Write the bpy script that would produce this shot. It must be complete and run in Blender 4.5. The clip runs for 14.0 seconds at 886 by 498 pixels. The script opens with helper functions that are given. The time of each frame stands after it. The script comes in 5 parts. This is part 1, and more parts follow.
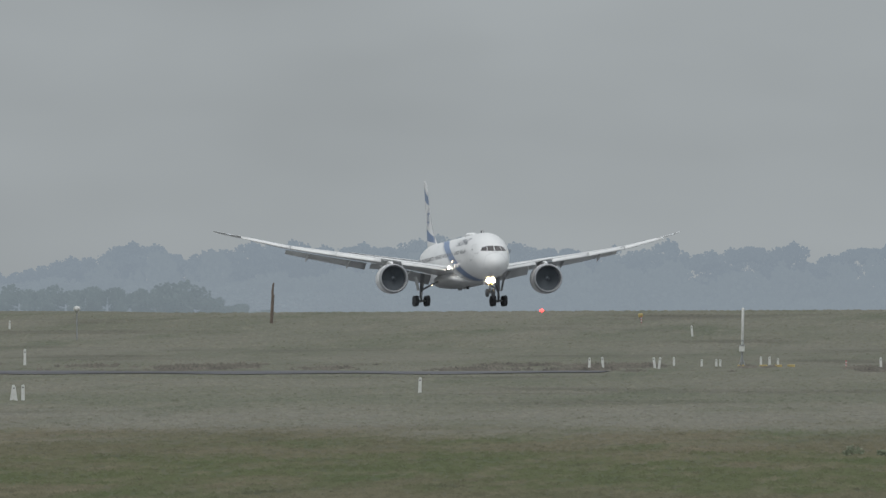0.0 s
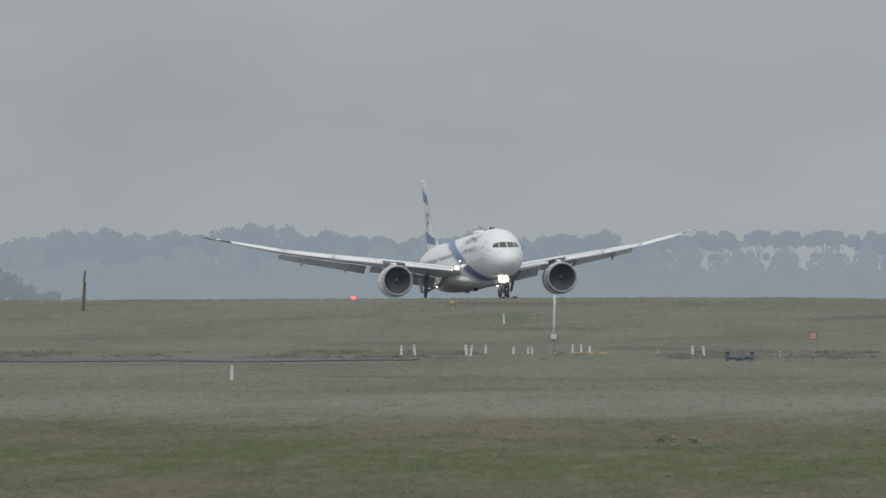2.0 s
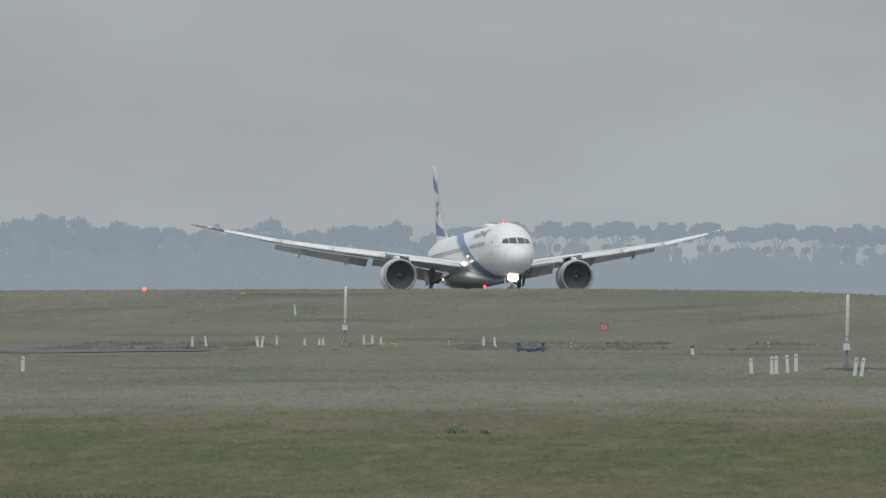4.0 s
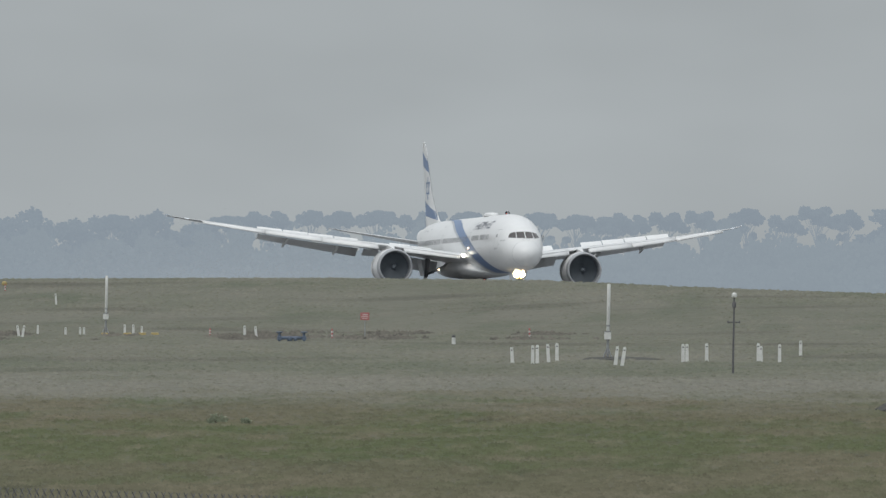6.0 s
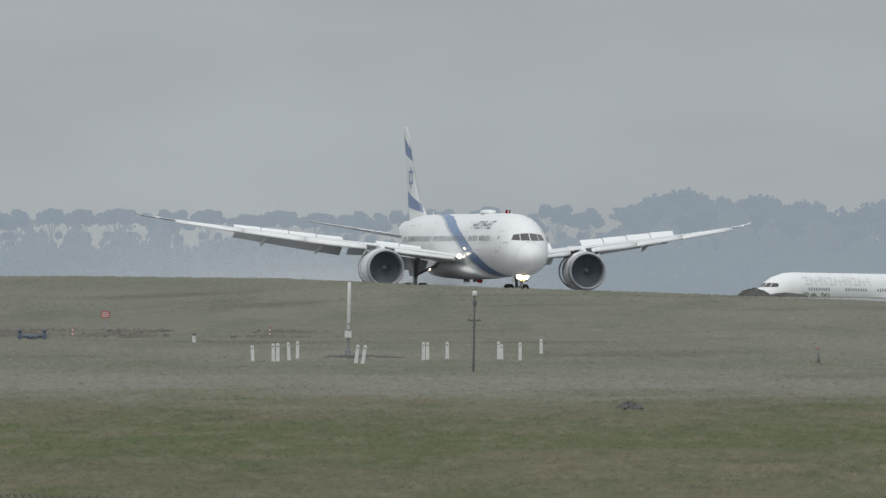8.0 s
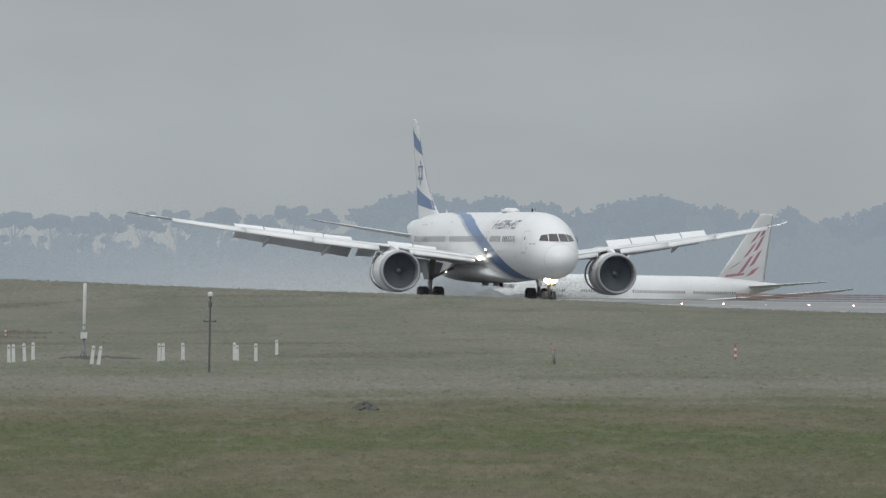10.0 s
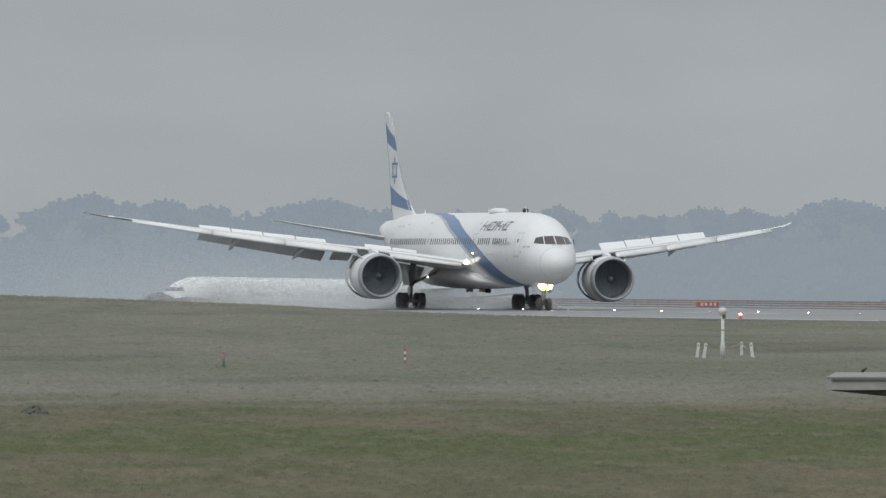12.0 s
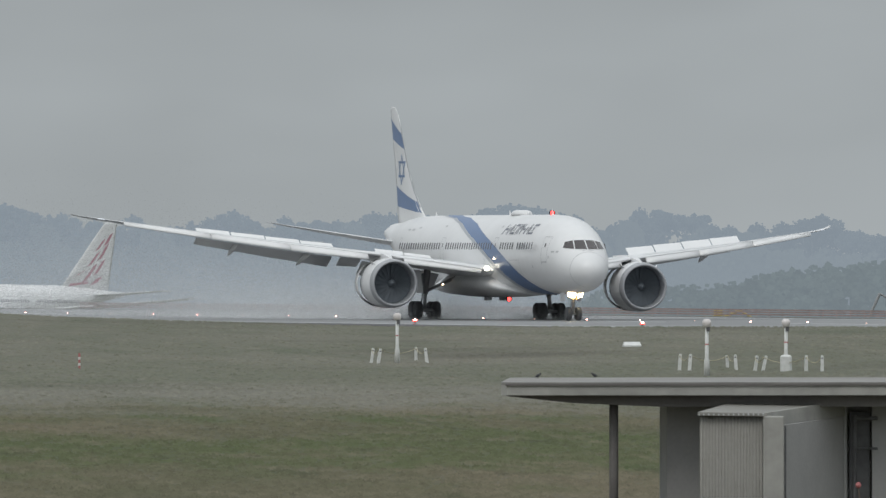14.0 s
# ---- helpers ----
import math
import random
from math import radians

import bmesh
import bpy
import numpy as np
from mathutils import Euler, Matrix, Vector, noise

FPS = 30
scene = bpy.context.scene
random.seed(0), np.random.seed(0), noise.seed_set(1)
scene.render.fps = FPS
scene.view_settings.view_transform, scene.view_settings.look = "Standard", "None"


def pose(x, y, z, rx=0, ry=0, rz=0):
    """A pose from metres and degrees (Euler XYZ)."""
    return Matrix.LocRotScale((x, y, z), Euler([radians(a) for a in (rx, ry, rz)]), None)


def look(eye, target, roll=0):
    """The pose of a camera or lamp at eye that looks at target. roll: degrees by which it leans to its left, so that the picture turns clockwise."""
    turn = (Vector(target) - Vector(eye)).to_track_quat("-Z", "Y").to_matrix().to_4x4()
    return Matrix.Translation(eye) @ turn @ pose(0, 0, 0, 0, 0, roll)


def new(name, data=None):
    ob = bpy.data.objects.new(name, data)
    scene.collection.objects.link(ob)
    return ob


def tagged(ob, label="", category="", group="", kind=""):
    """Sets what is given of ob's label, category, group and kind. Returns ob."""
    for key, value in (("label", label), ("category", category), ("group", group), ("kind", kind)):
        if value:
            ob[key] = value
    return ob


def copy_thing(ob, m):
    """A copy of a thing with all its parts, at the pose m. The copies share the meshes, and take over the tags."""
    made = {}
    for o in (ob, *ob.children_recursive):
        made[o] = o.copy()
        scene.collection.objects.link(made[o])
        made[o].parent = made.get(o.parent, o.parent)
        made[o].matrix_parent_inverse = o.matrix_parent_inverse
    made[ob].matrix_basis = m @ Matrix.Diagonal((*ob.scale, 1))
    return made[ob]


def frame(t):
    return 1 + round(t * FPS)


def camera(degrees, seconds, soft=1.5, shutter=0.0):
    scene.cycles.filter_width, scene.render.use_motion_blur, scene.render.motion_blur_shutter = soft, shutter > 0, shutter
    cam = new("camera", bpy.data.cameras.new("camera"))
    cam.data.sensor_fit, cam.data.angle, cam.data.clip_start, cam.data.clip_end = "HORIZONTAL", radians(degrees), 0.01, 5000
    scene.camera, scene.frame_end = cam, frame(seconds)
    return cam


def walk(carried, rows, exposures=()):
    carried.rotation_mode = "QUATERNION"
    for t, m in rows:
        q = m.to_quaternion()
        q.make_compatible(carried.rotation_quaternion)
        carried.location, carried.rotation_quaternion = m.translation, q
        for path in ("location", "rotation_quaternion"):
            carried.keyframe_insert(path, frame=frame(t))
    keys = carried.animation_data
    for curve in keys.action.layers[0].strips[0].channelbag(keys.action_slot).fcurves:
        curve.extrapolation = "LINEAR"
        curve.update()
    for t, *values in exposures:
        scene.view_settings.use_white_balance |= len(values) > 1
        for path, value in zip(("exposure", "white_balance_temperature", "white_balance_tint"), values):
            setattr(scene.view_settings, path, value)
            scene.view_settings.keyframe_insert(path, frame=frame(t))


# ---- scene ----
EYE = 4.75
cam = camera(2.8624, 14.0, soft=1.45)
# seconds, degrees to the right of north, degrees up
VIEW = [
    (0, -2.6723, 0.1065),
    (0.5, -2.5353, 0.0991),
    (1, -2.3837, 0.0848),
    (1.5, -2.2299, 0.0732),
    (2, -2.0641, 0.0664),
    (4.5, -1.2063, 0.0269),
    (5, -1.0187, 0.0154),
    (5.5, -0.8354, 0.0089),
    (6, -0.6168, 0.0031),
    (6.5, -0.4233, 0.0055),
    (7, -0.2140, 0.0022),
    (7.5, -0.0000, 0.0000),
    (8, 0.2217, -0.0028),
    (8.5, 0.4281, -0.0012),
    (11, 1.5745, 0.0036),
    (11.5, 1.8545, 0.0074),
    (12, 2.1436, 0.0112),
    (12.5, 2.3806, 0.0136),
    (13, 2.6345, 0.0164),
    (13.5, 2.9041, 0.0227),
    (14, 3.1956, 0.0287),
]
walk(cam, [(t, pose(0, 0, EYE, 90 + up, 0, -right)) for t, right, up in VIEW],
     exposures=((0, -0.06), (2, 0.0), (5, 0.07), (8.5, 0.10), (11, 0.07), (14, 0.0)))

# ---- light: an even overcast, brighter overhead, and a weak broad sun ----
SUN_UP, SUN_TURN = 52, 205
world = bpy.data.worlds.new("overcast")
scene.world = world
world.use_nodes = True
wn, wl = world.node_tree.nodes, world.node_tree.links
wn.clear()
w_out, w_bg = wn.new("ShaderNodeOutputWorld"), wn.new("ShaderNodeBackground")
w_sky = wn.new("ShaderNodeTexSky")
w_sky.sky_type, w_sky.sun_disc = "NISHITA", False
w_sky.sun_elevation, w_sky.sun_rotation = radians(SUN_UP), radians(SUN_TURN)
w_sky.air_density, w_sky.dust_density = 1.0, 6.0
w_dim = wn.new("ShaderNodeVectorMath")
w_dim.operation = "SCALE"
w_dim.inputs["Scale"].default_value = 0.06
w_co, w_sep = wn.new("ShaderNodeTexCoord"), wn.new("ShaderNodeSeparateXYZ")
w_ramp = wn.new("ShaderNodeValToRGB")
w_ramp.color_ramp.elements[0].position, w_ramp.color_ramp.elements[0].color = 0.0, (0.383, 0.415, 0.430, 1)
w_ramp.color_ramp.elements[1].position, w_ramp.color_ramp.elements[1].color = 1.0, (0.98, 1.04, 1.08, 1)
w_map, w_noise = wn.new("ShaderNodeMapping"), wn.new("ShaderNodeTexNoise")
w_map.inputs["Scale"].default_value = (32, 32, 85)
w_noise.inputs["Scale"].default_value, w_noise.inputs["Detail"].default_value = 1.0, 3.0
w_cloud = wn.new("ShaderNodeMapRange")
w_cloud.inputs["From Min"].default_value, w_cloud.inputs["From Max"].default_value = 0.3, 0.7
w_cloud.inputs["To Min"].default_value, w_cloud.inputs["To Max"].default_value = 0.91, 1.08
w_mul, w_mix = wn.new("ShaderNodeVectorMath"), wn.new("ShaderNodeMix")
w_mul.operation, w_mix.data_type = "SCALE", "RGBA"
w_mix.inputs["Factor"].default_value = 0.10
wl.new(w_co.outputs["Generated"], w_sep.inputs[0])
wl.new(w_sep.outputs["Z"], w_ramp.inputs[0])
wl.new(w_co.outputs["Generated"], w_map.inputs[0])
wl.new(w_map.outputs[0], w_noise.inputs["Vector"])
wl.new(w_noise.outputs[0], w_cloud.inputs["Value"])
wl.new(w_ramp.outputs[0], w_mul.inputs[0])
wl.new(w_cloud.outputs[0], w_mul.inputs["Scale"])
wl.new(w_sky.outputs[0], w_dim.inputs[0])
wl.new(w_mul.outputs[0], w_mix.inputs["A"])
wl.new(w_dim.outputs[0], w_mix.inputs["B"])
wl.new(w_mix.outputs["Result"], w_bg.inputs["Color"])
wl.new(w_bg.outputs[0], w_out.inputs["Surface"])
sun = new("sun", bpy.data.lights.new("sun", "SUN"))
sun.data.energy, sun.data.angle, sun.data.color = 0.78, radians(25), (1.0, 0.98, 0.94)
sun.matrix_world = look((0, 0, 0), (math.sin(radians(SUN_TURN - 180)), math.cos(radians(SUN_TURN - 180)), -math.tan(radians(SUN_UP))))
sun.location = (0, -50, 200)


# ---- materials ----
def material(name, colour, rough=0.6, metal=0.0, spread=0.12, scale=1.0, fine=14.0, bump=0.0, second=None, emit=0.0, coat=0.0, stretch=(1, 1, 1), by_object=0.0, through_leaf=0.0, haze_glow=None, clear=0.0):
    """A painted or natural surface: a base colour that varies at two scales, with fine relief."""
    m = bpy.data.materials.new(name)
    m.use_nodes = True
    n, k = m.node_tree.nodes, m.node_tree.links
    b = n["Principled BSDF"]
    co, mp = n.new("ShaderNodeTexCoord"), n.new("ShaderNodeMapping")
    mp.inputs["Scale"].default_value = stretch
    k.new(co.outputs["Object"], mp.inputs[0])
    big, small = n.new("ShaderNodeTexNoise"), n.new("ShaderNodeTexNoise")
    big.inputs["Scale"].default_value, big.inputs["Detail"].default_value = scale, 4
    small.inputs["Scale"].default_value, small.inputs["Detail"].default_value = scale * fine, 3
    add = n.new("ShaderNodeMath")
    add.operation = "MULTIPLY_ADD"
    add.inputs[1].default_value = 0.5
    k.new(mp.outputs[0], big.inputs["Vector"])
    k.new(mp.outputs[0], small.inputs["Vector"])
    k.new(small.outputs[0], add.inputs[0])
    k.new(big.outputs[0], add.inputs[2])
    value = add.outputs[0]
    if by_object:
        info, more = n.new("ShaderNodeObjectInfo"), n.new("ShaderNodeMath")
        more.operation = "MULTIPLY_ADD"
        more.inputs[1].default_value = by_object
        k.new(info.outputs["Random"], more.inputs[0])
        k.new(value, more.inputs[2])
        value = more.outputs[0]
    ramp = n.new("ShaderNodeValToRGB")
    dark = tuple(c * (1 - spread) for c in colour)
    light = tuple(min(1.0, c * (1 + spread)) for c in (second or colour))
    ramp.color_ramp.elements[0].position, ramp.color_ramp.elements[0].color = 0.5, (*dark, 1)
    ramp.color_ramp.elements[1].position, ramp.color_ramp.elements[1].color = 1.0 + by_object * 0.6, (*light, 1)
    k.new(value, ramp.inputs[0])
    k.new(ramp.outputs[0], b.inputs["Base Color"])
    b.inputs["Roughness"].default_value, b.inputs["Metallic"].default_value = rough, metal
    b.inputs["Coat Weight"].default_value, b.inputs["Coat Roughness"].default_value = coat, 0.15
    if bump:
        bp = n.new("ShaderNodeBump")
        bp.inputs["Strength"].default_value, bp.inputs["Distance"].default_value = 0.6, bump
        k.new(small.outputs[0], bp.inputs["Height"])
        k.new(bp.outputs[0], b.inputs["Normal"])
    if emit:
        b.inputs["Emission Color"].default_value, b.inputs["Emission Strength"].default_value = (*colour, 1), emit
    if haze_glow:
        # a backdrop of far woods that glows, the haze put into its emission
        b.inputs["Emission Color"].default_value, b.inputs["Emission Strength"].default_value = (*haze_glow, 1), 1.0
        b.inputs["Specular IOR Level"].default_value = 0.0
    if through_leaf:
        # thin leaves pass on as much light as they throw back
        back, mx = n.new("ShaderNodeBsdfTranslucent"), n.new("ShaderNodeMixShader")
        mx.inputs[0].default_value = through_leaf
        k.new(ramp.outputs[0], back.inputs["Color"])
        k.new(b.outputs[0], mx.inputs[1])
        k.new(back.outputs[0], mx.inputs[2])
        k.new(mx.outputs[0], n["Material Output"].inputs["Surface"])
        b.inputs["Specular IOR Level"].default_value = 0.0
        if clear:
            # fine drops that let part of the light straight through
            open_air, mist = n.new("ShaderNodeBsdfTransparent"), n.new("ShaderNodeMixShader")
            mist.inputs[0].default_value = clear
            k.new(mx.outputs[0], mist.inputs[1])
            k.new(open_air.outputs[0], mist.inputs[2])
            k.new(mist.outputs[0], n["Material Output"].inputs["Surface"])
    return m


WHITE = material("white_paint", (0.78, 0.785, 0.79), 0.38, spread=0.04, scale=0.25, fine=6, coat=0.25)
WING = material("wing_grey_paint", (0.74, 0.75, 0.76), 0.45, spread=0.05, scale=0.3, fine=8, coat=0.1)
UNDER = material("underside_grey_paint", (0.45, 0.46, 0.47), 0.5, spread=0.1, scale=0.4, fine=8)
BELLY = material("belly_grey_paint", (0.74, 0.745, 0.75), 0.6, spread=0.05, scale=0.3, fine=8)
BLUE = material("blue_livery_paint", (0.12, 0.20, 0.37), 0.4, spread=0.06, scale=0.3, coat=0.2)
SILVER = material("silver_livery_line", (0.42, 0.44, 0.47), 0.4, spread=0.05)
INK = material("dark_title_paint", (0.20, 0.215, 0.25), 0.5, spread=0.05)
PALE_TITLE = material("pale_grey_title_paint", (0.47, 0.475, 0.49), 0.5, spread=0.04)
SEAM = material("panel_seam", (0.50, 0.51, 0.52), 0.6, spread=0.05)
GLASS = material("dark_cockpit_glass", (0.055, 0.045, 0.045), 0.12, spread=0.1, coat=0.4)
PANE = material("cabin_window_pane", (0.13, 0.13, 0.145), 0.25, spread=0.1)
LIP = material("bare_metal_lip", (0.40, 0.41, 0.43), 0.5, metal=0.2, spread=0.04)
DUCT = material("inlet_duct_grey", (0.26, 0.275, 0.295), 0.5, spread=0.08)
CASCADE = material("dark_reverser_cascade", (0.03, 0.032, 0.036), 0.8, spread=0.2, scale=3)
BACKING = material("dark_fan_backing", (0.24, 0.265, 0.29), 0.7, spread=0.05)
FAN = material("dark_fan_blade", (0.125, 0.145, 0.165), 0.7, metal=0.0, spread=0.08)
STEEL = material("gear_steel", (0.40, 0.41, 0.43), 0.5, metal=0.3, spread=0.1, scale=2)
RUBBER = material("tyre_rubber", (0.095, 0.098, 0.104), 0.85, spread=0.15, scale=3)
RIM = material("wheel_rim", (0.3, 0.31, 0.33), 0.45, metal=0.5, spread=0.1)
RED = material("red_livery_paint", (0.46, 0.20, 0.25), 0.45, spread=0.06)
LAMP = material("lit_landing_lamp", (1.0, 0.80, 0.45), emit=18)
WING_LAMP = material("lit_wing_lamp", (1.0, 0.92, 0.75), emit=8)
LAMP_SMALL = material("lit_small_lamp", (1.0, 0.78, 0.5), emit=7)
BEACON = material("lit_red_beacon", (1.0, 0.045, 0.04), emit=6)
# weak warm emission for the yellow glare round the nose lamps
LAMP_HALO = material("lamp_halo_glow", (1.0, 0.62, 0.22), emit=1.1)
RUNWAY_LAMP = material("lit_runway_lamp", (1.0, 0.36, 0.30), emit=14)
DIM_LAMP = material("faint_runway_lamp", (1.0, 0.62, 0.5), emit=1.0)
# red emission for the halo round the runway edge lamps
RED_HALO = material("red_lamp_halo", (1.0, 0.10, 0.07), emit=1.6)
STROBE = material("wingtip_lamp", (0.85, 0.9, 1.0), emit=0.3)
POST = material("white_marker_paint", (0.66, 0.67, 0.655), 0.6, spread=0.12, scale=5, bump=0.004)
SOIL = material("dark_soil", (0.07, 0.069, 0.063), 0.95, spread=0.35, scale=2, bump=0.05)
IRON = material("weathered_iron", (0.12, 0.12, 0.125), 0.7, spread=0.25, scale=6, bump=0.004)
GALV = material("galvanised_steel", (0.32, 0.33, 0.34), 0.5, metal=0.3, spread=0.15, scale=6)
SIGN_RED = material("sign_red", (0.42, 0.14, 0.14), 0.5, spread=0.1, scale=3)
SIGN_WHITE = material("sign_white", (0.7, 0.66, 0.65), 0.5, spread=0.05)
VALVE = material("blue_valve_paint", (0.11, 0.145, 0.205), 0.5, spread=0.2, scale=5)
YELLOW = material("yellow_paint", (0.42, 0.33, 0.14), 0.5, spread=0.15, scale=4)
WOOD = material("weathered_wood", (0.16, 0.13, 0.11), 0.85, spread=0.3, scale=3, bump=0.01, stretch=(4, 4, 0.5))
ROPE = material("pale_rope", (0.42, 0.38, 0.26), 0.9, spread=0.2, scale=8)
ROOF = material("roof_sheet", (0.25, 0.243, 0.232), 0.75, spread=0.22, scale=0.8, bump=0.01)
FASCIA = material("weathered_fascia", (0.35, 0.345, 0.325), 0.7, spread=0.2, scale=1.1, fine=5, bump=0.003)
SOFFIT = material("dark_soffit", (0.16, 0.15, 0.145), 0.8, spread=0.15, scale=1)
WALL = material("shed_wall_paint", (0.38, 0.375, 0.37), 0.75, spread=0.1, scale=1.2, bump=0.002)
CORRUGATED = material("corrugated_iron", (0.24, 0.234, 0.215), 0.55, spread=0.12, scale=0.9)
ASPHALT = material("wet_runway_asphalt", (0.165, 0.168, 0.172), 0.45, spread=0.2, scale=0.05, fine=20, bump=0.01, second=(0.20, 0.203, 0.208))
LINE = material("runway_white_line", (0.6, 0.61, 0.61), 0.6, spread=0.15, scale=0.4)
TRACK = material("old_service_track", (0.10, 0.10, 0.11), 0.9, spread=0.3, scale=0.06, fine=12)
# emission adds the haze: most on the low thicket, least on nearer bushes
LEAF_FAR = material("far_foliage_haze", (0.034, 0.040, 0.037), 0.95, spread=0.25, scale=0.05, fine=10, by_object=0.3, haze_glow=(0.222, 0.262, 0.306))
LEAF_MIST = material("thicket_foliage_haze", (0.030, 0.036, 0.033), 0.95, spread=0.2, scale=0.02, fine=6, haze_glow=(0.236, 0.277, 0.318))
LEAF_MID = material("grey_green_foliage_haze", (0.05, 0.062, 0.055), 0.95, spread=0.25, scale=0.2, fine=8, by_object=0.3, haze_glow=(0.160, 0.190, 0.214))
BARK_FAR = material("far_bark_haze", (0.05, 0.055, 0.05), 0.95, spread=0.1, haze_glow=(0.232, 0.272, 0.315))
SPRAY = material("water_spray", (0.84, 0.86, 0.87), 0.9, spread=0.02, through_leaf=0.5, clear=0.72)
DRY_PATCH = material("pale_dry_weed", (0.20, 0.20, 0.14), 0.95, spread=0.2, scale=2)
BIRD = material("dark_feathers", (0.05, 0.05, 0.055), 0.8, spread=0.2, scale=20)
SCRUB = material("dark_scrub_leaf", (0.27, 0.30, 0.22), 0.95, spread=0.25, scale=3, through_leaf=0.4)


def field_material(name, blades=False):
    """Airfield grass: green and dry patches of many sizes, in mown strips along the field, with haze painted into the
    far ones.
    """
    m = bpy.data.materials.new(name)
    m.use_nodes = True
    n, k = m.node_tree.nodes, m.node_tree.links
    b = n["Principled BSDF"]
    b.inputs["Roughness"].default_value, b.inputs["Specular IOR Level"].default_value = 1.0, 0.1
    co, sep = n.new("ShaderNodeTexCoord"), n.new("ShaderNodeSeparateXYZ")
    k.new(co.outputs["Object"], sep.inputs[0])

    def noise_at(scale, detail, lo, hi, squeeze=(1, 1, 1)):
        mp, t, r = n.new("ShaderNodeMapping"), n.new("ShaderNodeTexNoise"), n.new("ShaderNodeMapRange")
        mp.inputs["Scale"].default_value = squeeze
        t.inputs["Scale"].default_value, t.inputs["Detail"].default_value = scale, detail
        r.inputs["From Min"].default_value, r.inputs["From Max"].default_value = lo, hi
        k.new(co.outputs["Object"], mp.inputs[0])
        k.new(mp.outputs[0], t.inputs["Vector"])
        k.new(t.outputs[0], r.inputs["Value"])
        return r.outputs[0]

    def mixed(f, a, c):
        mx = n.new("ShaderNodeMix")
        mx.data_type = "RGBA"
        k.new(f, mx.inputs["Factor"])
        for slot, v in (("A", a), ("B", c)):
            if isinstance(v, tuple):
                mx.inputs[slot].default_value = (*v, 1)
            else:
                k.new(v, mx.inputs[slot])
        return mx.outputs["Result"]

    def math_of(op, a, c, d=None):
        q = n.new("ShaderNodeMath")
        q.operation = op
        for i, v in enumerate((a, c, d)):
            if v is None:
                continue
            if isinstance(v, (int, float)):
                q.inputs[i].default_value = v
            else:
                k.new(v, q.inputs[i])
        return q.outputs[0]

    # the strips' edges wander by some metres
    wander = math_of("MULTIPLY_ADD", noise_at(0.12, 5, 0.3, 0.7, (1, 0.25, 1)), 60, math_of("ADD", sep.outputs["Y"], -30))
    depth = math_of("MULTIPLY_ADD", noise_at(0.8, 4, 0.3, 0.7, (1, 0.1, 1)), 26, wander)

    def span(v, edges, share=1.0):
        """1 between the inner two of four distances, 0 outside the outer two."""
        ramp = n.new("ShaderNodeMapRange")
        fall = n.new("ShaderNodeMapRange")
        for q, lo, hi in ((ramp, edges[0], edges[1]), (fall, edges[3], edges[2])):
            q.interpolation_type = "SMOOTHSTEP"
            q.inputs["From Min"].default_value, q.inputs["From Max"].default_value = lo, hi
            k.new(v, q.inputs["Value"])
        return math_of("MULTIPLY", math_of("MULTIPLY", ramp.outputs[0], fall.outputs[0]), share)

    # blend to the paler far grass, whose colour also holds the haze
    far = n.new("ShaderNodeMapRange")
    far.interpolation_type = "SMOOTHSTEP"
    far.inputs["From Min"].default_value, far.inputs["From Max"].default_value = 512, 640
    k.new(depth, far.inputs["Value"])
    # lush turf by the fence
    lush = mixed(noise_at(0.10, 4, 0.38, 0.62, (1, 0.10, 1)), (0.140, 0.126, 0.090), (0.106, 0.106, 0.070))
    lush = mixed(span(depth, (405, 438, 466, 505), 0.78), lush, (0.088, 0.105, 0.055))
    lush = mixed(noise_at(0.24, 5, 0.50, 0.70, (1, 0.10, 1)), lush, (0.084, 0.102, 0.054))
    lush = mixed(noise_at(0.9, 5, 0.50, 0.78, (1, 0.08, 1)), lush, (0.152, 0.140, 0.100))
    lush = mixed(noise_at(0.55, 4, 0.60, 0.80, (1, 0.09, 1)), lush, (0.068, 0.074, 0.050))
    # mown dry grass towards the runway, paled by haze put into its colour
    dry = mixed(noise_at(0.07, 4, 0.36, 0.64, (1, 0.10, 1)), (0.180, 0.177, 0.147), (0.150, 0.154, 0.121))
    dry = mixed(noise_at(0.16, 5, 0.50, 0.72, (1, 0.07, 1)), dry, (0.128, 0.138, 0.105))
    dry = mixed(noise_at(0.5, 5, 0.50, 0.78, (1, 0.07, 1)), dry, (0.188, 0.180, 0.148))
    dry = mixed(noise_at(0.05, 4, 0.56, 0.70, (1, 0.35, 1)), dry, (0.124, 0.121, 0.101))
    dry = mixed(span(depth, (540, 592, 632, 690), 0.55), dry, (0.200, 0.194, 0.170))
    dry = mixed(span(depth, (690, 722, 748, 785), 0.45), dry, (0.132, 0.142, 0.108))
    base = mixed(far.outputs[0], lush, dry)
    base = mixed(noise_at(2.2, 4, 0.55, 0.85, (1, 0.15, 1)), base, (0.080, 0.080, 0.056))
    if blades:
        # every tuft a little lighter or darker than its neighbours
        geo, shade = n.new("ShaderNodeNewGeometry"), n.new("ShaderNodeVectorMath")
        shade.operation = "SCALE"
        k.new(base, shade.inputs[0])
        k.new(math_of("MULTIPLY_ADD", geo.outputs["Random Per Island"], 0.26, 1.00), shade.inputs["Scale"])
        base = shade.outputs[0]
    k.new(base, b.inputs["Base Color"])
    if not blades:
        fine, bp = n.new("ShaderNodeTexNoise"), n.new("ShaderNodeBump")
        fine.inputs["Scale"].default_value, fine.inputs["Detail"].default_value = 3.0, 4
        bp.inputs["Strength"].default_value, bp.inputs["Distance"].default_value = 0.7, 0.12
        k.new(co.outputs["Object"], fine.inputs["Vector"])
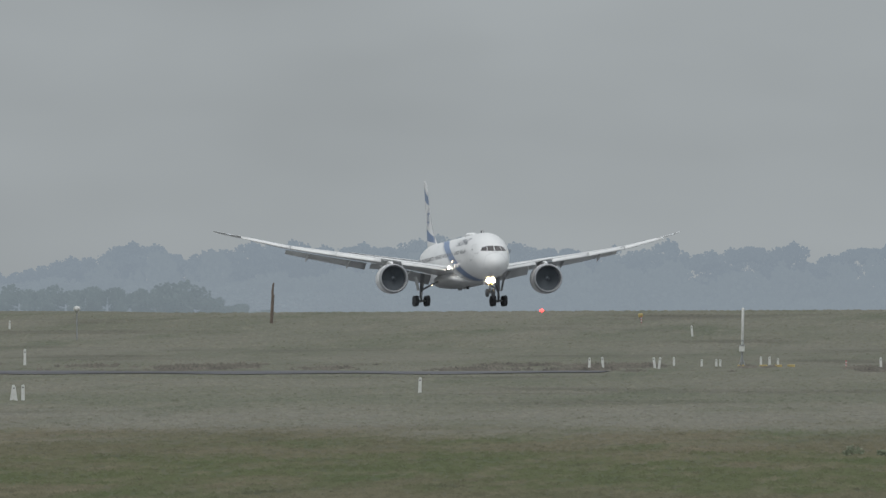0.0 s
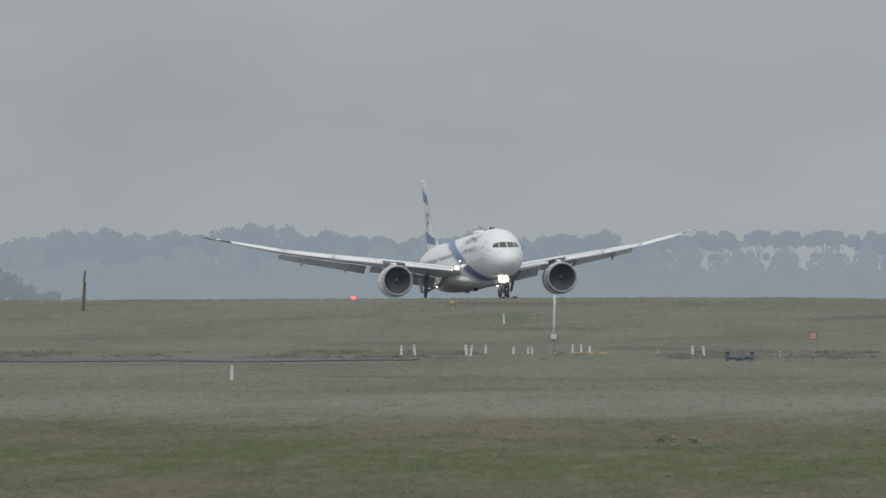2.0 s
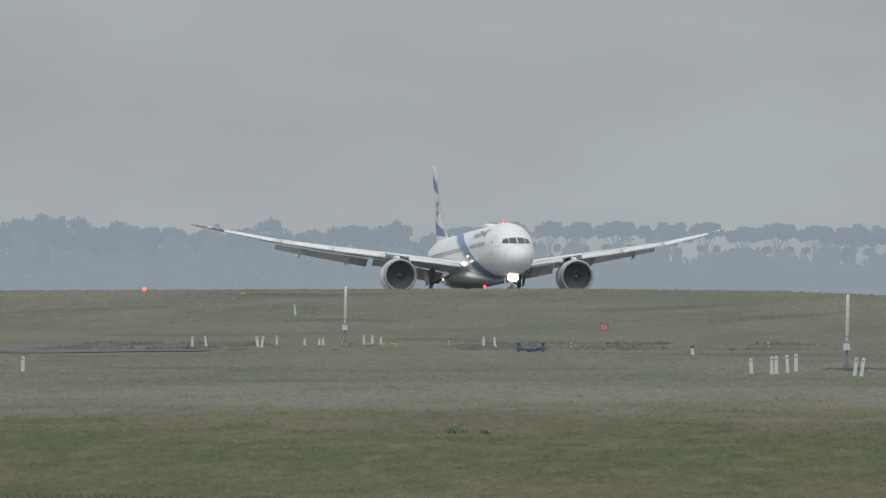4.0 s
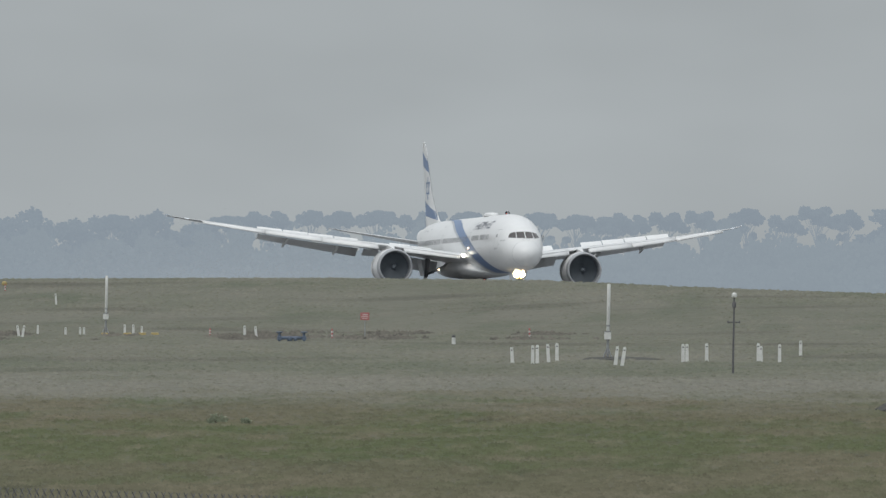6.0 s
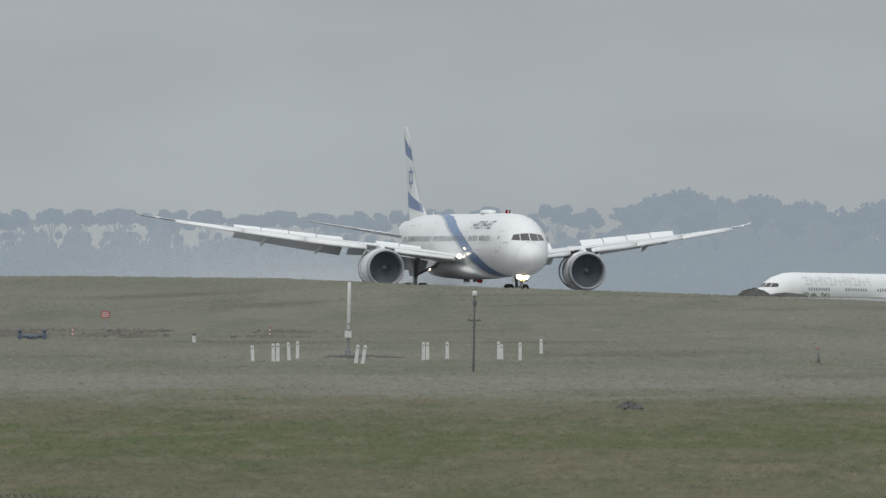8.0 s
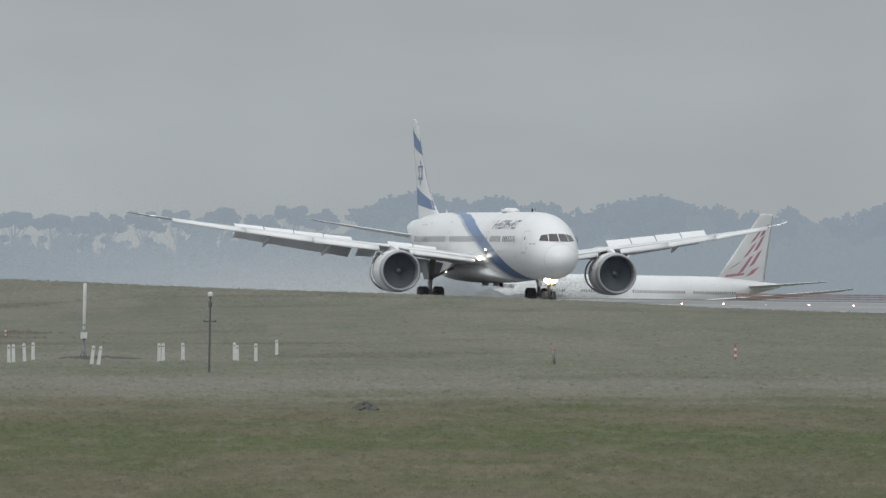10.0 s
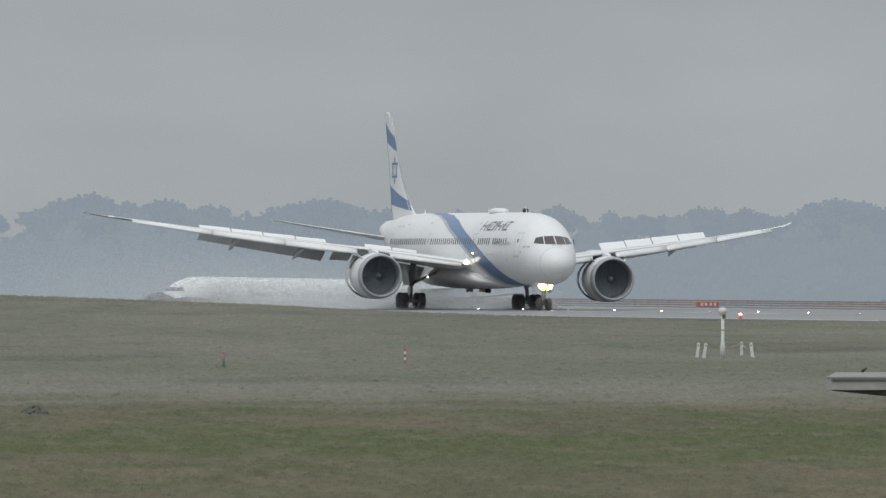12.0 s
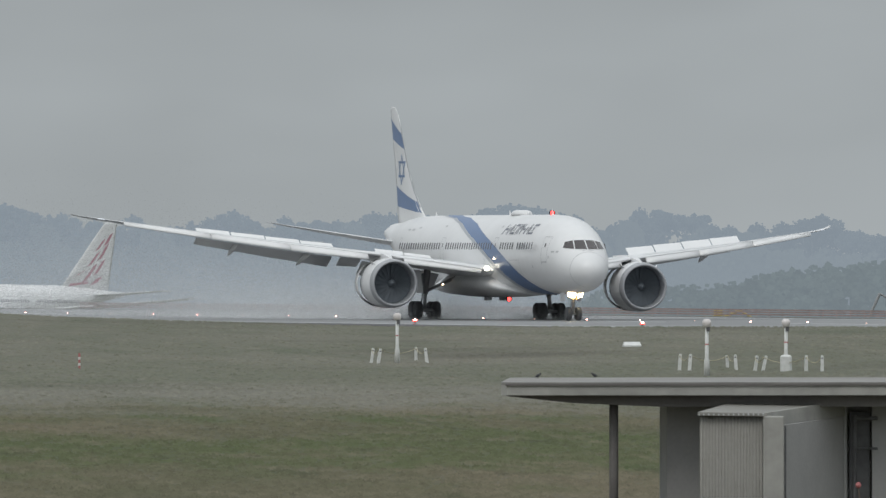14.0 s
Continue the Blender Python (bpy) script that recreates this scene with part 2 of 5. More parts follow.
        k.new(fine.outputs[0], bp.inputs["Height"])
        k.new(bp.outputs[0], b.inputs["Normal"])
    return m


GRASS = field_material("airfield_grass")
BLADES = field_material("airfield_grass_blades", True)


# ---- mesh helpers ----
def mesh_of(name, verts, faces, mat, smooth_shade=False):
    me = bpy.data.meshes.new(name)
    me.from_pydata([tuple(v) for v in verts], [], [tuple(f) for f in faces])
    me.materials.append(mat)
    if smooth_shade:
        me.polygons.foreach_set("use_smooth", [True] * len(me.polygons))
    me.update()
    return me


def part(name, geo, mat, parent=None, label="", smooth_shade=False):
    """One mesh object, from (verts, faces) or a ready mesh, under a thing or a part."""
    me = geo if isinstance(geo, bpy.types.Mesh) else mesh_of(name, geo[0], geo[1], mat, smooth_shade)
    ob = new(name, me)
    ob.parent = parent
    return tagged(ob, label)


def join(*geos):
    verts, faces = [], []
    for v, f in geos:
        base = len(verts)
        verts += [tuple(p) for p in v]
        faces += [tuple(i + base for i in q) for q in f]
    return verts, faces


def moved(geo, m):
    return [tuple(m @ Vector(v)) for v in geo[0]], geo[1]


def loft(rings, closed=True, caps=True):
    """Faces between rings of equal length."""
    k = len(rings[0])
    verts = [p for r in rings for p in r]
    faces = []
    for i in range(len(rings) - 1):
        for j in range(k if closed else k - 1):
            a, b = i * k + j, i * k + (j + 1) % k
            faces.append((a, b, b + k, a + k))
    if caps and closed:
        faces += [tuple(range(k - 1, -1, -1)), tuple(range((len(rings) - 1) * k, len(rings) * k))]
    return verts, faces


def ring(radius, height, sides=16, cx=0.0, cy=0.0, ry=None):
    ry = radius if ry is None else ry
    return [(cx + radius * math.cos(2 * math.pi * i / sides), cy + ry * math.sin(2 * math.pi * i / sides), height) for i in range(sides)]


def turned(profile, sides=24, caps=True):
    """A lathe along z from (radius, height) pairs."""
    return loft([ring(r, h, sides) for r, h in profile], caps=caps)


def rod(p, q, r, r2=None, sides=10):
    p, q = Vector(p), Vector(q)
    turn = (q - p).to_track_quat("Z", "Y").to_matrix().to_4x4()
    return moved(loft([ring(r, 0, sides), ring(r if r2 is None else r2, (q - p).length, sides)]), Matrix.Translation(p) @ turn)


def block(x0, x1, y0, y1, z0, z1, edge=0.0):
    """A box with bevelled upright and top edges."""
    if edge <= 0:
        return loft([[(x0, y0, z), (x1, y0, z), (x1, y1, z), (x0, y1, z)] for z in (z0, z1)])

    def outline(i, z):
        e = edge + i
        return [(x0 + e, y0 + i, z), (x1 - e, y0 + i, z), (x1 - i, y0 + e, z), (x1 - i, y1 - e, z), (x1 - e, y1 - i, z), (x0 + e, y1 - i, z), (x0 + i, y1 - e, z), (x0 + i, y0 + e, z)]
    return loft([outline(0, z0), outline(0, z1 - edge), outline(edge, z1)])


def thing(name, label, category, m=None, group="", kind=""):
    ob = tagged(new(name), label, category, group, kind)
    if m is not None:
        ob.matrix_world = m
    return ob


# ---- the ground ----
RX0, RY0, PSI = 46.8, 1500.0, radians(11.6)
RD = (math.sin(PSI), -math.cos(PSI))
RS = (math.cos(PSI), math.sin(PSI))
CREST_AZ = (-6.0, -4.1, -2.7, -1.4, -1.0, -0.3, 0.4, 0.87, 1.24, 1.57, 1.95, 3.0)
CREST_DROP = (60, 57, 53, 50, 50, 54, 71, 79, 87, 94, 106, 124)


def smooth(a, b, v):
    u = np.clip((v - a) / (b - a), 0.0, 1.0)
    return u * u * (3 - 2 * u)


def ground_height(x, y):
    """Height of the airfield: level grass, a long low rise before the runway, a fall beyond it."""
    x, y = np.asarray(x, float), np.asarray(y, float)
    az, dist = np.degrees(np.arctan2(x, np.maximum(y, 1.0))), np.hypot(x, y)
    along = (x - RX0) * RD[0] + (y - RY0) * RD[1]
    side = (x - RX0) * RS[0] + (y - RY0) * RS[1]
    slope = np.tan(np.radians(np.clip(az, -6, 5)))
    near = (13.1 + 0.2053 * 1500) / (slope + 0.2053) / np.cos(np.radians(np.clip(az, -6, 5)))
    top = np.clip(near - 170, 900, 1500)
    rise = np.maximum(0.0, 4.75 - np.interp(az, CREST_AZ, CREST_DROP) * top / 31380)
    bank = smooth(top - 430, top, dist) * (1 - smooth(top, top + 165, dist))
    z = rise * bank * (1 - smooth(-62, -36, side)) * (y > 0)
    z = z - 7.6 * smooth(40, 210, side)
    return z


def lines(parts):
    out = []
    for a, b, step in parts:
        out += list(np.arange(a, b, step))
    return np.array(out + [parts[-1][1]])


def build_ground():
    xs = lines([(-4800, -800, 500), (-800, -260, 60), (-260, 260, 6.5), (260, 800, 60), (800, 4800, 500)])
    ys = lines([(-4800, 0, 600), (0, 240, 60), (240, 1750, 7), (1750, 2300, 25), (2300, 4900, 200)])
    gx, gy = np.meshgrid(xs, ys)
    gz = ground_height(gx, gy)
    verts = np.stack([gx, gy, gz], -1).reshape(-1, 3).tolist()
    w = len(xs)
    faces = [(j * w + i, j * w + i + 1, (j + 1) * w + i + 1, (j + 1) * w + i) for j in range(len(ys) - 1) for i in range(w - 1)]
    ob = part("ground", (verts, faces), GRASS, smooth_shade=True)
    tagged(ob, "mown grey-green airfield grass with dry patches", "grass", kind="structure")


def strip(name, along0, along1, side0, side1, z, mat, label="", category="", parent=None, kind="", steps=60):
    """A flat strip that runs along the runway."""
    verts, faces = [], []
    for i in range(steps + 1):
        a = along0 + (along1 - along0) * i / steps
        for s in (side0, side1):
            for dz in (0.0, -0.2):
                verts.append((RX0 + RD[0] * a + RS[0] * s, RY0 + RD[1] * a + RS[1] * s, z + dz))
    for i in range(steps):
        b = i * 4
        faces += [(b, b + 4, b + 6, b + 2), (b + 1, b + 3, b + 7, b + 5), (b, b + 1, b + 5, b + 4), (b + 2, b + 6, b + 7, b + 3)]
    ob = part(name, (verts, faces), mat, parent)
    if kind:
        tagged(ob, label, category, kind=kind)
    return ob


build_ground()
runway = strip("runway", -1050, 900, -30, 30, 0.06, ASPHALT, "long wet grey asphalt runway", "runway", kind="structure")
strip("shoulder", -1050, 900, -36.5, -30, 0.04, TRACK, parent=runway)
strip("shoulder", -1050, 900, 30, 36.5, 0.04, TRACK, parent=runway)
for edge in (-29, 28.1):
    strip("edge_line", -1050, 900, edge, edge + 0.9, 0.066, LINE, parent=runway)
for k in range(-12, 14):
    strip("centre_line", k * 60, k * 60 + 30, -0.45, 0.45, 0.066, LINE, parent=runway, steps=2)


# ---- aircraft ----
def mirrored(geo):
    return [(-x, y, z) for x, y, z in geo[0]], [tuple(reversed(f)) for f in geo[1]]


def both(geo, sign):
    return geo if sign > 0 else mirrored(geo)


class Hull:
    """A fuselage from stations: metres aft of the nose, half width, bottom, top. x to starboard, y forward from `zero`."""

    def __init__(self, stations, zero):
        self.t, self.zero = np.array(stations, float), zero

    def at(self, a):
        return [float(np.interp(a, self.t[:, 0], self.t[:, i])) for i in (1, 2, 3)]

    def mesh(self, a0, a1, sides=40, step=1.2):
        stops = sorted({round(float(v), 3) for v in [*np.arange(a0, a1, step), a1, *[s for s in self.t[:, 0] if a0 <= s <= a1]]})
        rings = []
        for a in stops:
            w, lo, hi = self.at(a)
            rings.append([(w * math.cos(2 * math.pi * i / sides), self.zero - a, (lo + hi) / 2 + (hi - lo) / 2 * math.sin(2 * math.pi * i / sides)) for i in range(sides)])
        return loft(rings)

    def point(self, a, z, sign, lift=0.015):
        w, lo, hi = self.at(a)
        mid, half = (lo + hi) / 2, (hi - lo) / 2
        s = max(-0.9999, min(0.9999, (z - mid) / half))
        c = math.sqrt(1 - s * s)
        return (sign * (w + lift) * c, self.zero - a, mid + (half + lift) * s)

    def patch(self, a_z, sign, n=6, lift=0.015):
        """A skin over the quad of four (aft, height) corners."""
        q = [Vector((a, z)) for a, z in a_z]
        verts = []
        for i in range(n + 1):
            for j in range(n + 1):
                u, v = i / n, j / n
                p = (q[0] * (1 - u) + q[1] * u) * (1 - v) + (q[3] * (1 - u) + q[2] * u) * v
                verts.append(self.point(p.x, p.y, sign, lift))
        faces = [(i * (n + 1) + j, (i + 1) * (n + 1) + j, (i + 1) * (n + 1) + j + 1, i * (n + 1) + j + 1) for i in range(n) for j in range(n)]
        return verts, faces

    def front(self, x, z, lift=0.012):
        """The place on the nose that shows at x, z from ahead."""
        lo_a, hi_a = 0.0, 9.0
        for _ in range(40):
            a = (lo_a + hi_a) / 2
            w, lo, hi = self.at(a)
            inside = (x / w) ** 2 + ((z - (lo + hi) / 2) / ((hi - lo) / 2)) ** 2 < 1
            lo_a, hi_a = (lo_a, a) if inside else (a, hi_a)
        return (x * 1.004, self.zero - a + lift, z + lift)

    def front_patch(self, corners, n=6):
        q = [Vector(c) for c in corners]
        verts = []
        for i in range(n + 1):
            for j in range(n + 1):
                u, v = i / n, j / n
                p = (q[0] * (1 - u) + q[1] * u) * (1 - v) + (q[3] * (1 - u) + q[2] * u) * v
                verts.append(self.front(p.x, p.y))
        return verts, [(i * (n + 1) + j, (i + 1) * (n + 1) + j, (i + 1) * (n + 1) + j + 1, i * (n + 1) + j + 1) for i in range(n) for j in range(n)]


def naca(u):
    return 5 * (0.2969 * math.sqrt(max(u, 0)) - 0.126 * u - 0.3516 * u * u + 0.2843 * u ** 3 - 0.1036 * u ** 4)


CHORD = (0.0, 0.01, 0.04, 0.1, 0.2, 0.35, 0.5, 0.65, 0.8, 0.92, 1.0)


class Foil:
    """A wing or tail plane from stations: span, leading edge aft, trailing edge aft, height of the leading edge, thickness ratio."""

    def __init__(self, stations, zero, upright=False, droop=0.02):
        self.t, self.zero, self.upright, self.droop = np.array(stations, float), zero, upright, droop

    def point(self, b, u, top, lift=0.0):
        le, te, z, tc = [float(np.interp(b, self.t[:, 0], self.t[:, i])) for i in (1, 2, 3, 4)]
        c = te - le
        h = tc * c * naca(u) * (0.58 if top > 0 else 0.42) * (2 if not self.upright else 1.0)
        h = h / (2 if not self.upright else 1) + lift
        if self.upright:
            h = tc * c * naca(u) * 0.5 + lift
            return (top * h, self.zero - (le + u * c), b)
        return (b, self.zero - (le + u * c), z - self.droop * c * u + top * h)

    def mesh(self, cuts=2, lo=None, hi=None):
        rings = []
        lo, hi = self.t[0, 0] if lo is None else lo, self.t[-1, 0] if hi is None else hi
        stops = []
        for i in range(len(self.t) - 1):
            stops += [v for v in np.linspace(self.t[i, 0], self.t[i + 1, 0], cuts, endpoint=False) if lo < v < hi]
        for b in [lo, *stops, hi]:
            rings.append([self.point(b, u, 1) for u in CHORD] + [self.point(b, u, -1) for u in reversed(CHORD[1:-1])])
        return loft(rings)

    def skin(self, corners, side, n=6, lift=0.012):
        """A thin skin on one face over four (span, chord share) corners."""
        q = [Vector(c) for c in corners]
        verts = []
        for i in range(n + 1):
            for j in range(n + 1):
                u, v = i / n, j / n
                p = (q[0] * (1 - u) + q[1] * u) * (1 - v) + (q[3] * (1 - u) + q[2] * u) * v
                verts.append(self.point(p.x, p.y, side, lift))
        return verts, [(i * (n + 1) + j, (i + 1) * (n + 1) + j, (i + 1) * (n + 1) + j + 1, i * (n + 1) + j + 1) for i in range(n) for j in range(n)]


def plate(corners, thick):
    """A slab under four corners."""
    low = [(x, y, z - thick) for x, y, z in corners]
    return loft([low, corners])


def along_y(geo, x, y, z):
    """Turns a lathe so that its z runs aft."""
    return [(x + vx, y - vz, z + vy) for vx, vy, vz in geo[0]], geo[1]


def wheel(name, parent, x, y, r, width):
    h = width / 2
    tyre = turned([(r * 0.55, -h * 0.9), (r * 0.82, -h), (r * 0.96, -h * 0.75), (r, -h * 0.35), (r, h * 0.35), (r * 0.96, h * 0.75), (r * 0.82, h), (r * 0.55, h * 0.9)], 28)
    rim = turned([(r * 0.54, -h * 0.7), (r * 0.5, -h * 0.45), (r * 0.2, -h * 0.35), (r * 0.16, -h * 0.75), (r * 0.16, h * 0.75), (r * 0.2, h * 0.35), (r * 0.5, h * 0.45), (r * 0.54, h * 0.7)], 20)
    turn = pose(x, y, r, 0, 90, 0)
    w = part(name, moved(join(tyre, rim), turn), RUBBER, parent, smooth_shade=True)
    w.data.materials.append(RIM)
    edge = len(tyre[1])
    for i, f in enumerate(w.data.polygons):
        f.material_index = 0 if i < edge else 1
    return w


def engine(plane, hull_zero, sign, aft, b, z, size, sleeve_list=None):
    """A turbofan: cowl, bright lip, duct, fan, sliding sleeve, core and pylon."""
    y = hull_zero - aft
    put = lambda prof, sides=40: along_y(turned([(r * size, h * size) for r, h in prof], sides, caps=False), sign * b, y, z)
    cowl = part("engine_cowl", put([(1.835, 0.62), (1.865, 1.0), (1.885, 1.6), (1.88, 2.4), (1.83, 3.35), (1.70, 3.36), (1.68, 3.2)]), WHITE, plane, smooth_shade=True)
    part("inlet_lip", put([(1.56, 0.22), (1.58, 0.08), (1.62, 0.01), (1.675, 0.0), (1.735, 0.06), (1.785, 0.2), (1.82, 0.42), (1.84, 0.63), (1.78, 0.63)]), LIP, cowl, "bare metal inlet lip", True)
    part("inlet_duct", put([(1.562, 0.2), (1.53, 0.5), (1.52, 0.9), (1.53, 1.35)]), DUCT, cowl, "dark grey inlet duct", True)
    for i in range(20):
        ang, verts = 2 * math.pi * i / 20, []
        for r in (0.32, 0.8, 1.2, 1.5):
            for turn, dy in ((-0.175, 0.0), (0.175, 0.2)):
                a2 = ang + turn + (r - 0.3) * 0.12
                verts.append((sign * b + r * size * math.cos(a2), y - (1.0 + dy) * size, z + r * size * math.sin(a2)))
        part("fan_blade", (verts, [(q, q + 1, q + 3, q + 2) for q in (0, 2, 4)]), FAN, cowl, "dark swept fan blade", True)
    part("spinner", put([(0.0, 0.55), (0.09, 0.62), (0.2, 0.85), (0.3, 1.15)], 20), FAN, cowl, "dark conical spinner", True)
    part("fan_backing", put([(1.53, 1.4), (0.02, 1.45)], 30), BACKING, cowl)
    part("cascade", put([(1.74, 3.1), (1.72, 3.9), (1.5, 4.2), (1.2, 4.3)]), CASCADE, cowl, "dark reverser cascade")
    sleeve = part("reverser_sleeve", put([(1.80, 3.38), (1.825, 3.37), (1.79, 3.8), (1.68, 4.5), (1.52, 5.3), (1.46, 5.3), (1.55, 4.4)]), WHITE, cowl, "white sliding reverser sleeve", True)
    part("core_nozzle", put([(1.02, 4.5), (0.95, 5.4), (0.74, 6.2), (0.66, 6.2), (0.42, 6.1), (0.2, 6.8), (0.03, 7.2)], 28), UNDER, cowl, "grey core nozzle and plug", True)
    if sleeve_list is not None:
        sleeve_list.append(sleeve)
    ring_z = z + 1.5 * size
    rings = []
    for a, low, high, w in ((1.3, 0.30, 0.42, 0.10), (2.5, 0.1, 0.65, 0.24), (4.2, -0.2, 0.85, 0.28), (6.5, 0.2, 0.9, 0.26), (9.0, 0.5, 0.85, 0.08)):
        yy = y - a * size
        rings.append([(sign * b - w, yy, ring_z + low), (sign * b + w, yy, ring_z + low), (sign * b + w, yy, ring_z + high), (sign * b - w, yy, ring_z + high)])
    part("pylon", loft(rings), WHITE, cowl, "white engine pylon")
    for s2 in (-1, 1):
        part("chine", plate([(sign * b + s2 * 1.25 * size, y - 1.2 * size, z + 1.42 * size), (sign * b + s2 * 1.5 * size, y - 2.0 * size, z + 1.75 * size), (sign * b + s2 * 1.25 * size, y - 2.4 * size, z + 1.40 * size), (sign * b + s2 * 1.2 * size, y - 2.0 * size, z + 1.40 * size)], 0.04), WHITE, cowl)
    return cowl


STROKES = (((0, 0, 0.2, 1), (0.3, 0.4, 0.85, 0.6)), ((0.0, 0, 0.2, 0.7), (0.45, 0.3, 0.65, 1), (0.75, 0, 0.92, 0.7)), ((0, 0, 0.85, 0.2), (0.3, 0.3, 0.5, 0.7), (0, 0.8, 0.85, 1)),
           ((0.05, 0, 0.22, 1), (0.4, 0, 0.57, 1), (0.7, 0.5, 0.87, 1)))


def bars_on(hull, plane, name, a0, a1, z0, z1, sign, mat, lean=0.25, label="", unit=1.0, weight=1.0):
    """Titles as plain strokes: slanted upright and level bars, painted on the hull."""
    a, h, i = a0, z1 - z0, 0
    while a > a1 + 0.5:
        for u0, v0, u1, v1 in STROKES[i % len(STROKES)]:
            if u1 - u0 < v1 - v0:
                u1 = u0 + (u1 - u0) * weight
            else:
                v1 = v0 + (v1 - v0) * weight
            corners = [(a - u * unit - lean * v, z0 + v * h) for u, v in ((u0, v0), (u1, v0), (u1, v1), (u0, v1))]
            part(name, hull.patch(corners, sign, 3), mat, plane, label)
        a, i = a - unit * 1.05, i + 1


ZERO = 31.7
HULL = Hull([(1.1 + 0.908 * a, w, lo, hi) for a, w, lo, hi in ((0.0, 0.04, 3.68, 3.76), (0.08, 0.42, 3.32, 4.12), (0.3, 0.76, 3.06, 4.40), (0.65, 1.08, 2.80, 4.70), (1.1, 1.34, 2.58, 4.98), (1.6, 1.55, 2.42, 5.28),
             (2.2, 1.74, 2.28, 5.64), (2.9, 1.92, 2.16, 6.08), (3.7, 2.09, 2.08, 6.55), (4.7, 2.25, 2.02, 7.0), (6.0, 2.42, 1.98, 7.43), (7.5, 2.58, 1.97, 7.72), (9.5, 2.73, 1.97, 7.88), (12.0, 2.86, 1.97, 7.94))] + [
             (15.0, 2.885, 1.97, 7.94), (41.0, 2.885, 1.97, 7.94), (44.0, 2.83, 2.12, 7.94), (47.0, 2.66, 2.52, 7.94), (50.0, 2.34, 3.12, 7.88), (53.0, 1.92, 3.88, 7.72), (56.0, 1.42, 4.72, 7.46), (59.0, 0.95, 5.56, 7.36), (61.3, 0.5, 6.16, 7.02), (62.3, 0.2, 6.45, 6.82)], ZERO)
WING_SHAPE = Foil([(1.5, 19.2, 34.3, 3.55, 0.125), (2.9, 20.4, 34.4, 3.78, 0.122), (6.5, 22.9, 34.5, 4.3, 0.112), (10.0, 25.35, 34.9, 4.78, 0.105), (16.0, 29.55, 36.9, 5.50, 0.095), (22.0, 33.75, 38.8, 6.28, 0.09),
                   (26.3, 36.8, 40.1, 6.9, 0.085), (28.0, 38.3, 40.9, 7.15, 0.08), (29.2, 40.0, 41.9, 7.36, 0.08), (29.8, 41.3, 42.5, 7.5, 0.075), (30.06, 42.2, 42.8, 7.6, 0.07)], ZERO)
FIN_SHAPE = Foil([(7.2, 48.9, 58.7, 0, 0.08), (8.3, 51.5, 59.1, 0, 0.08), (10.0, 54.2, 59.5, 0, 0.08), (11.5, 55.9, 59.9, 0, 0.08), (13.5, 57.4, 60.7, 0, 0.08), (15.6, 59.1, 61.5, 0, 0.08), (16.1, 59.7, 61.6, 0, 0.08), (16.4, 60.4, 61.6, 0, 0.075)], ZERO, upright=True)
TAIL_SHAPE = Foil([(0.6, 53.6, 60.0, 5.75, 0.09), (8.6, 59.0, 61.1, 7.05, 0.085), (9.5, 59.9, 61.3, 7.24, 0.08), (9.9, 60.7, 61.4, 7.3, 0.07)], ZERO, droop=0.01)


# the wing flexes here, outboard of the flaps
BEND = 21.45


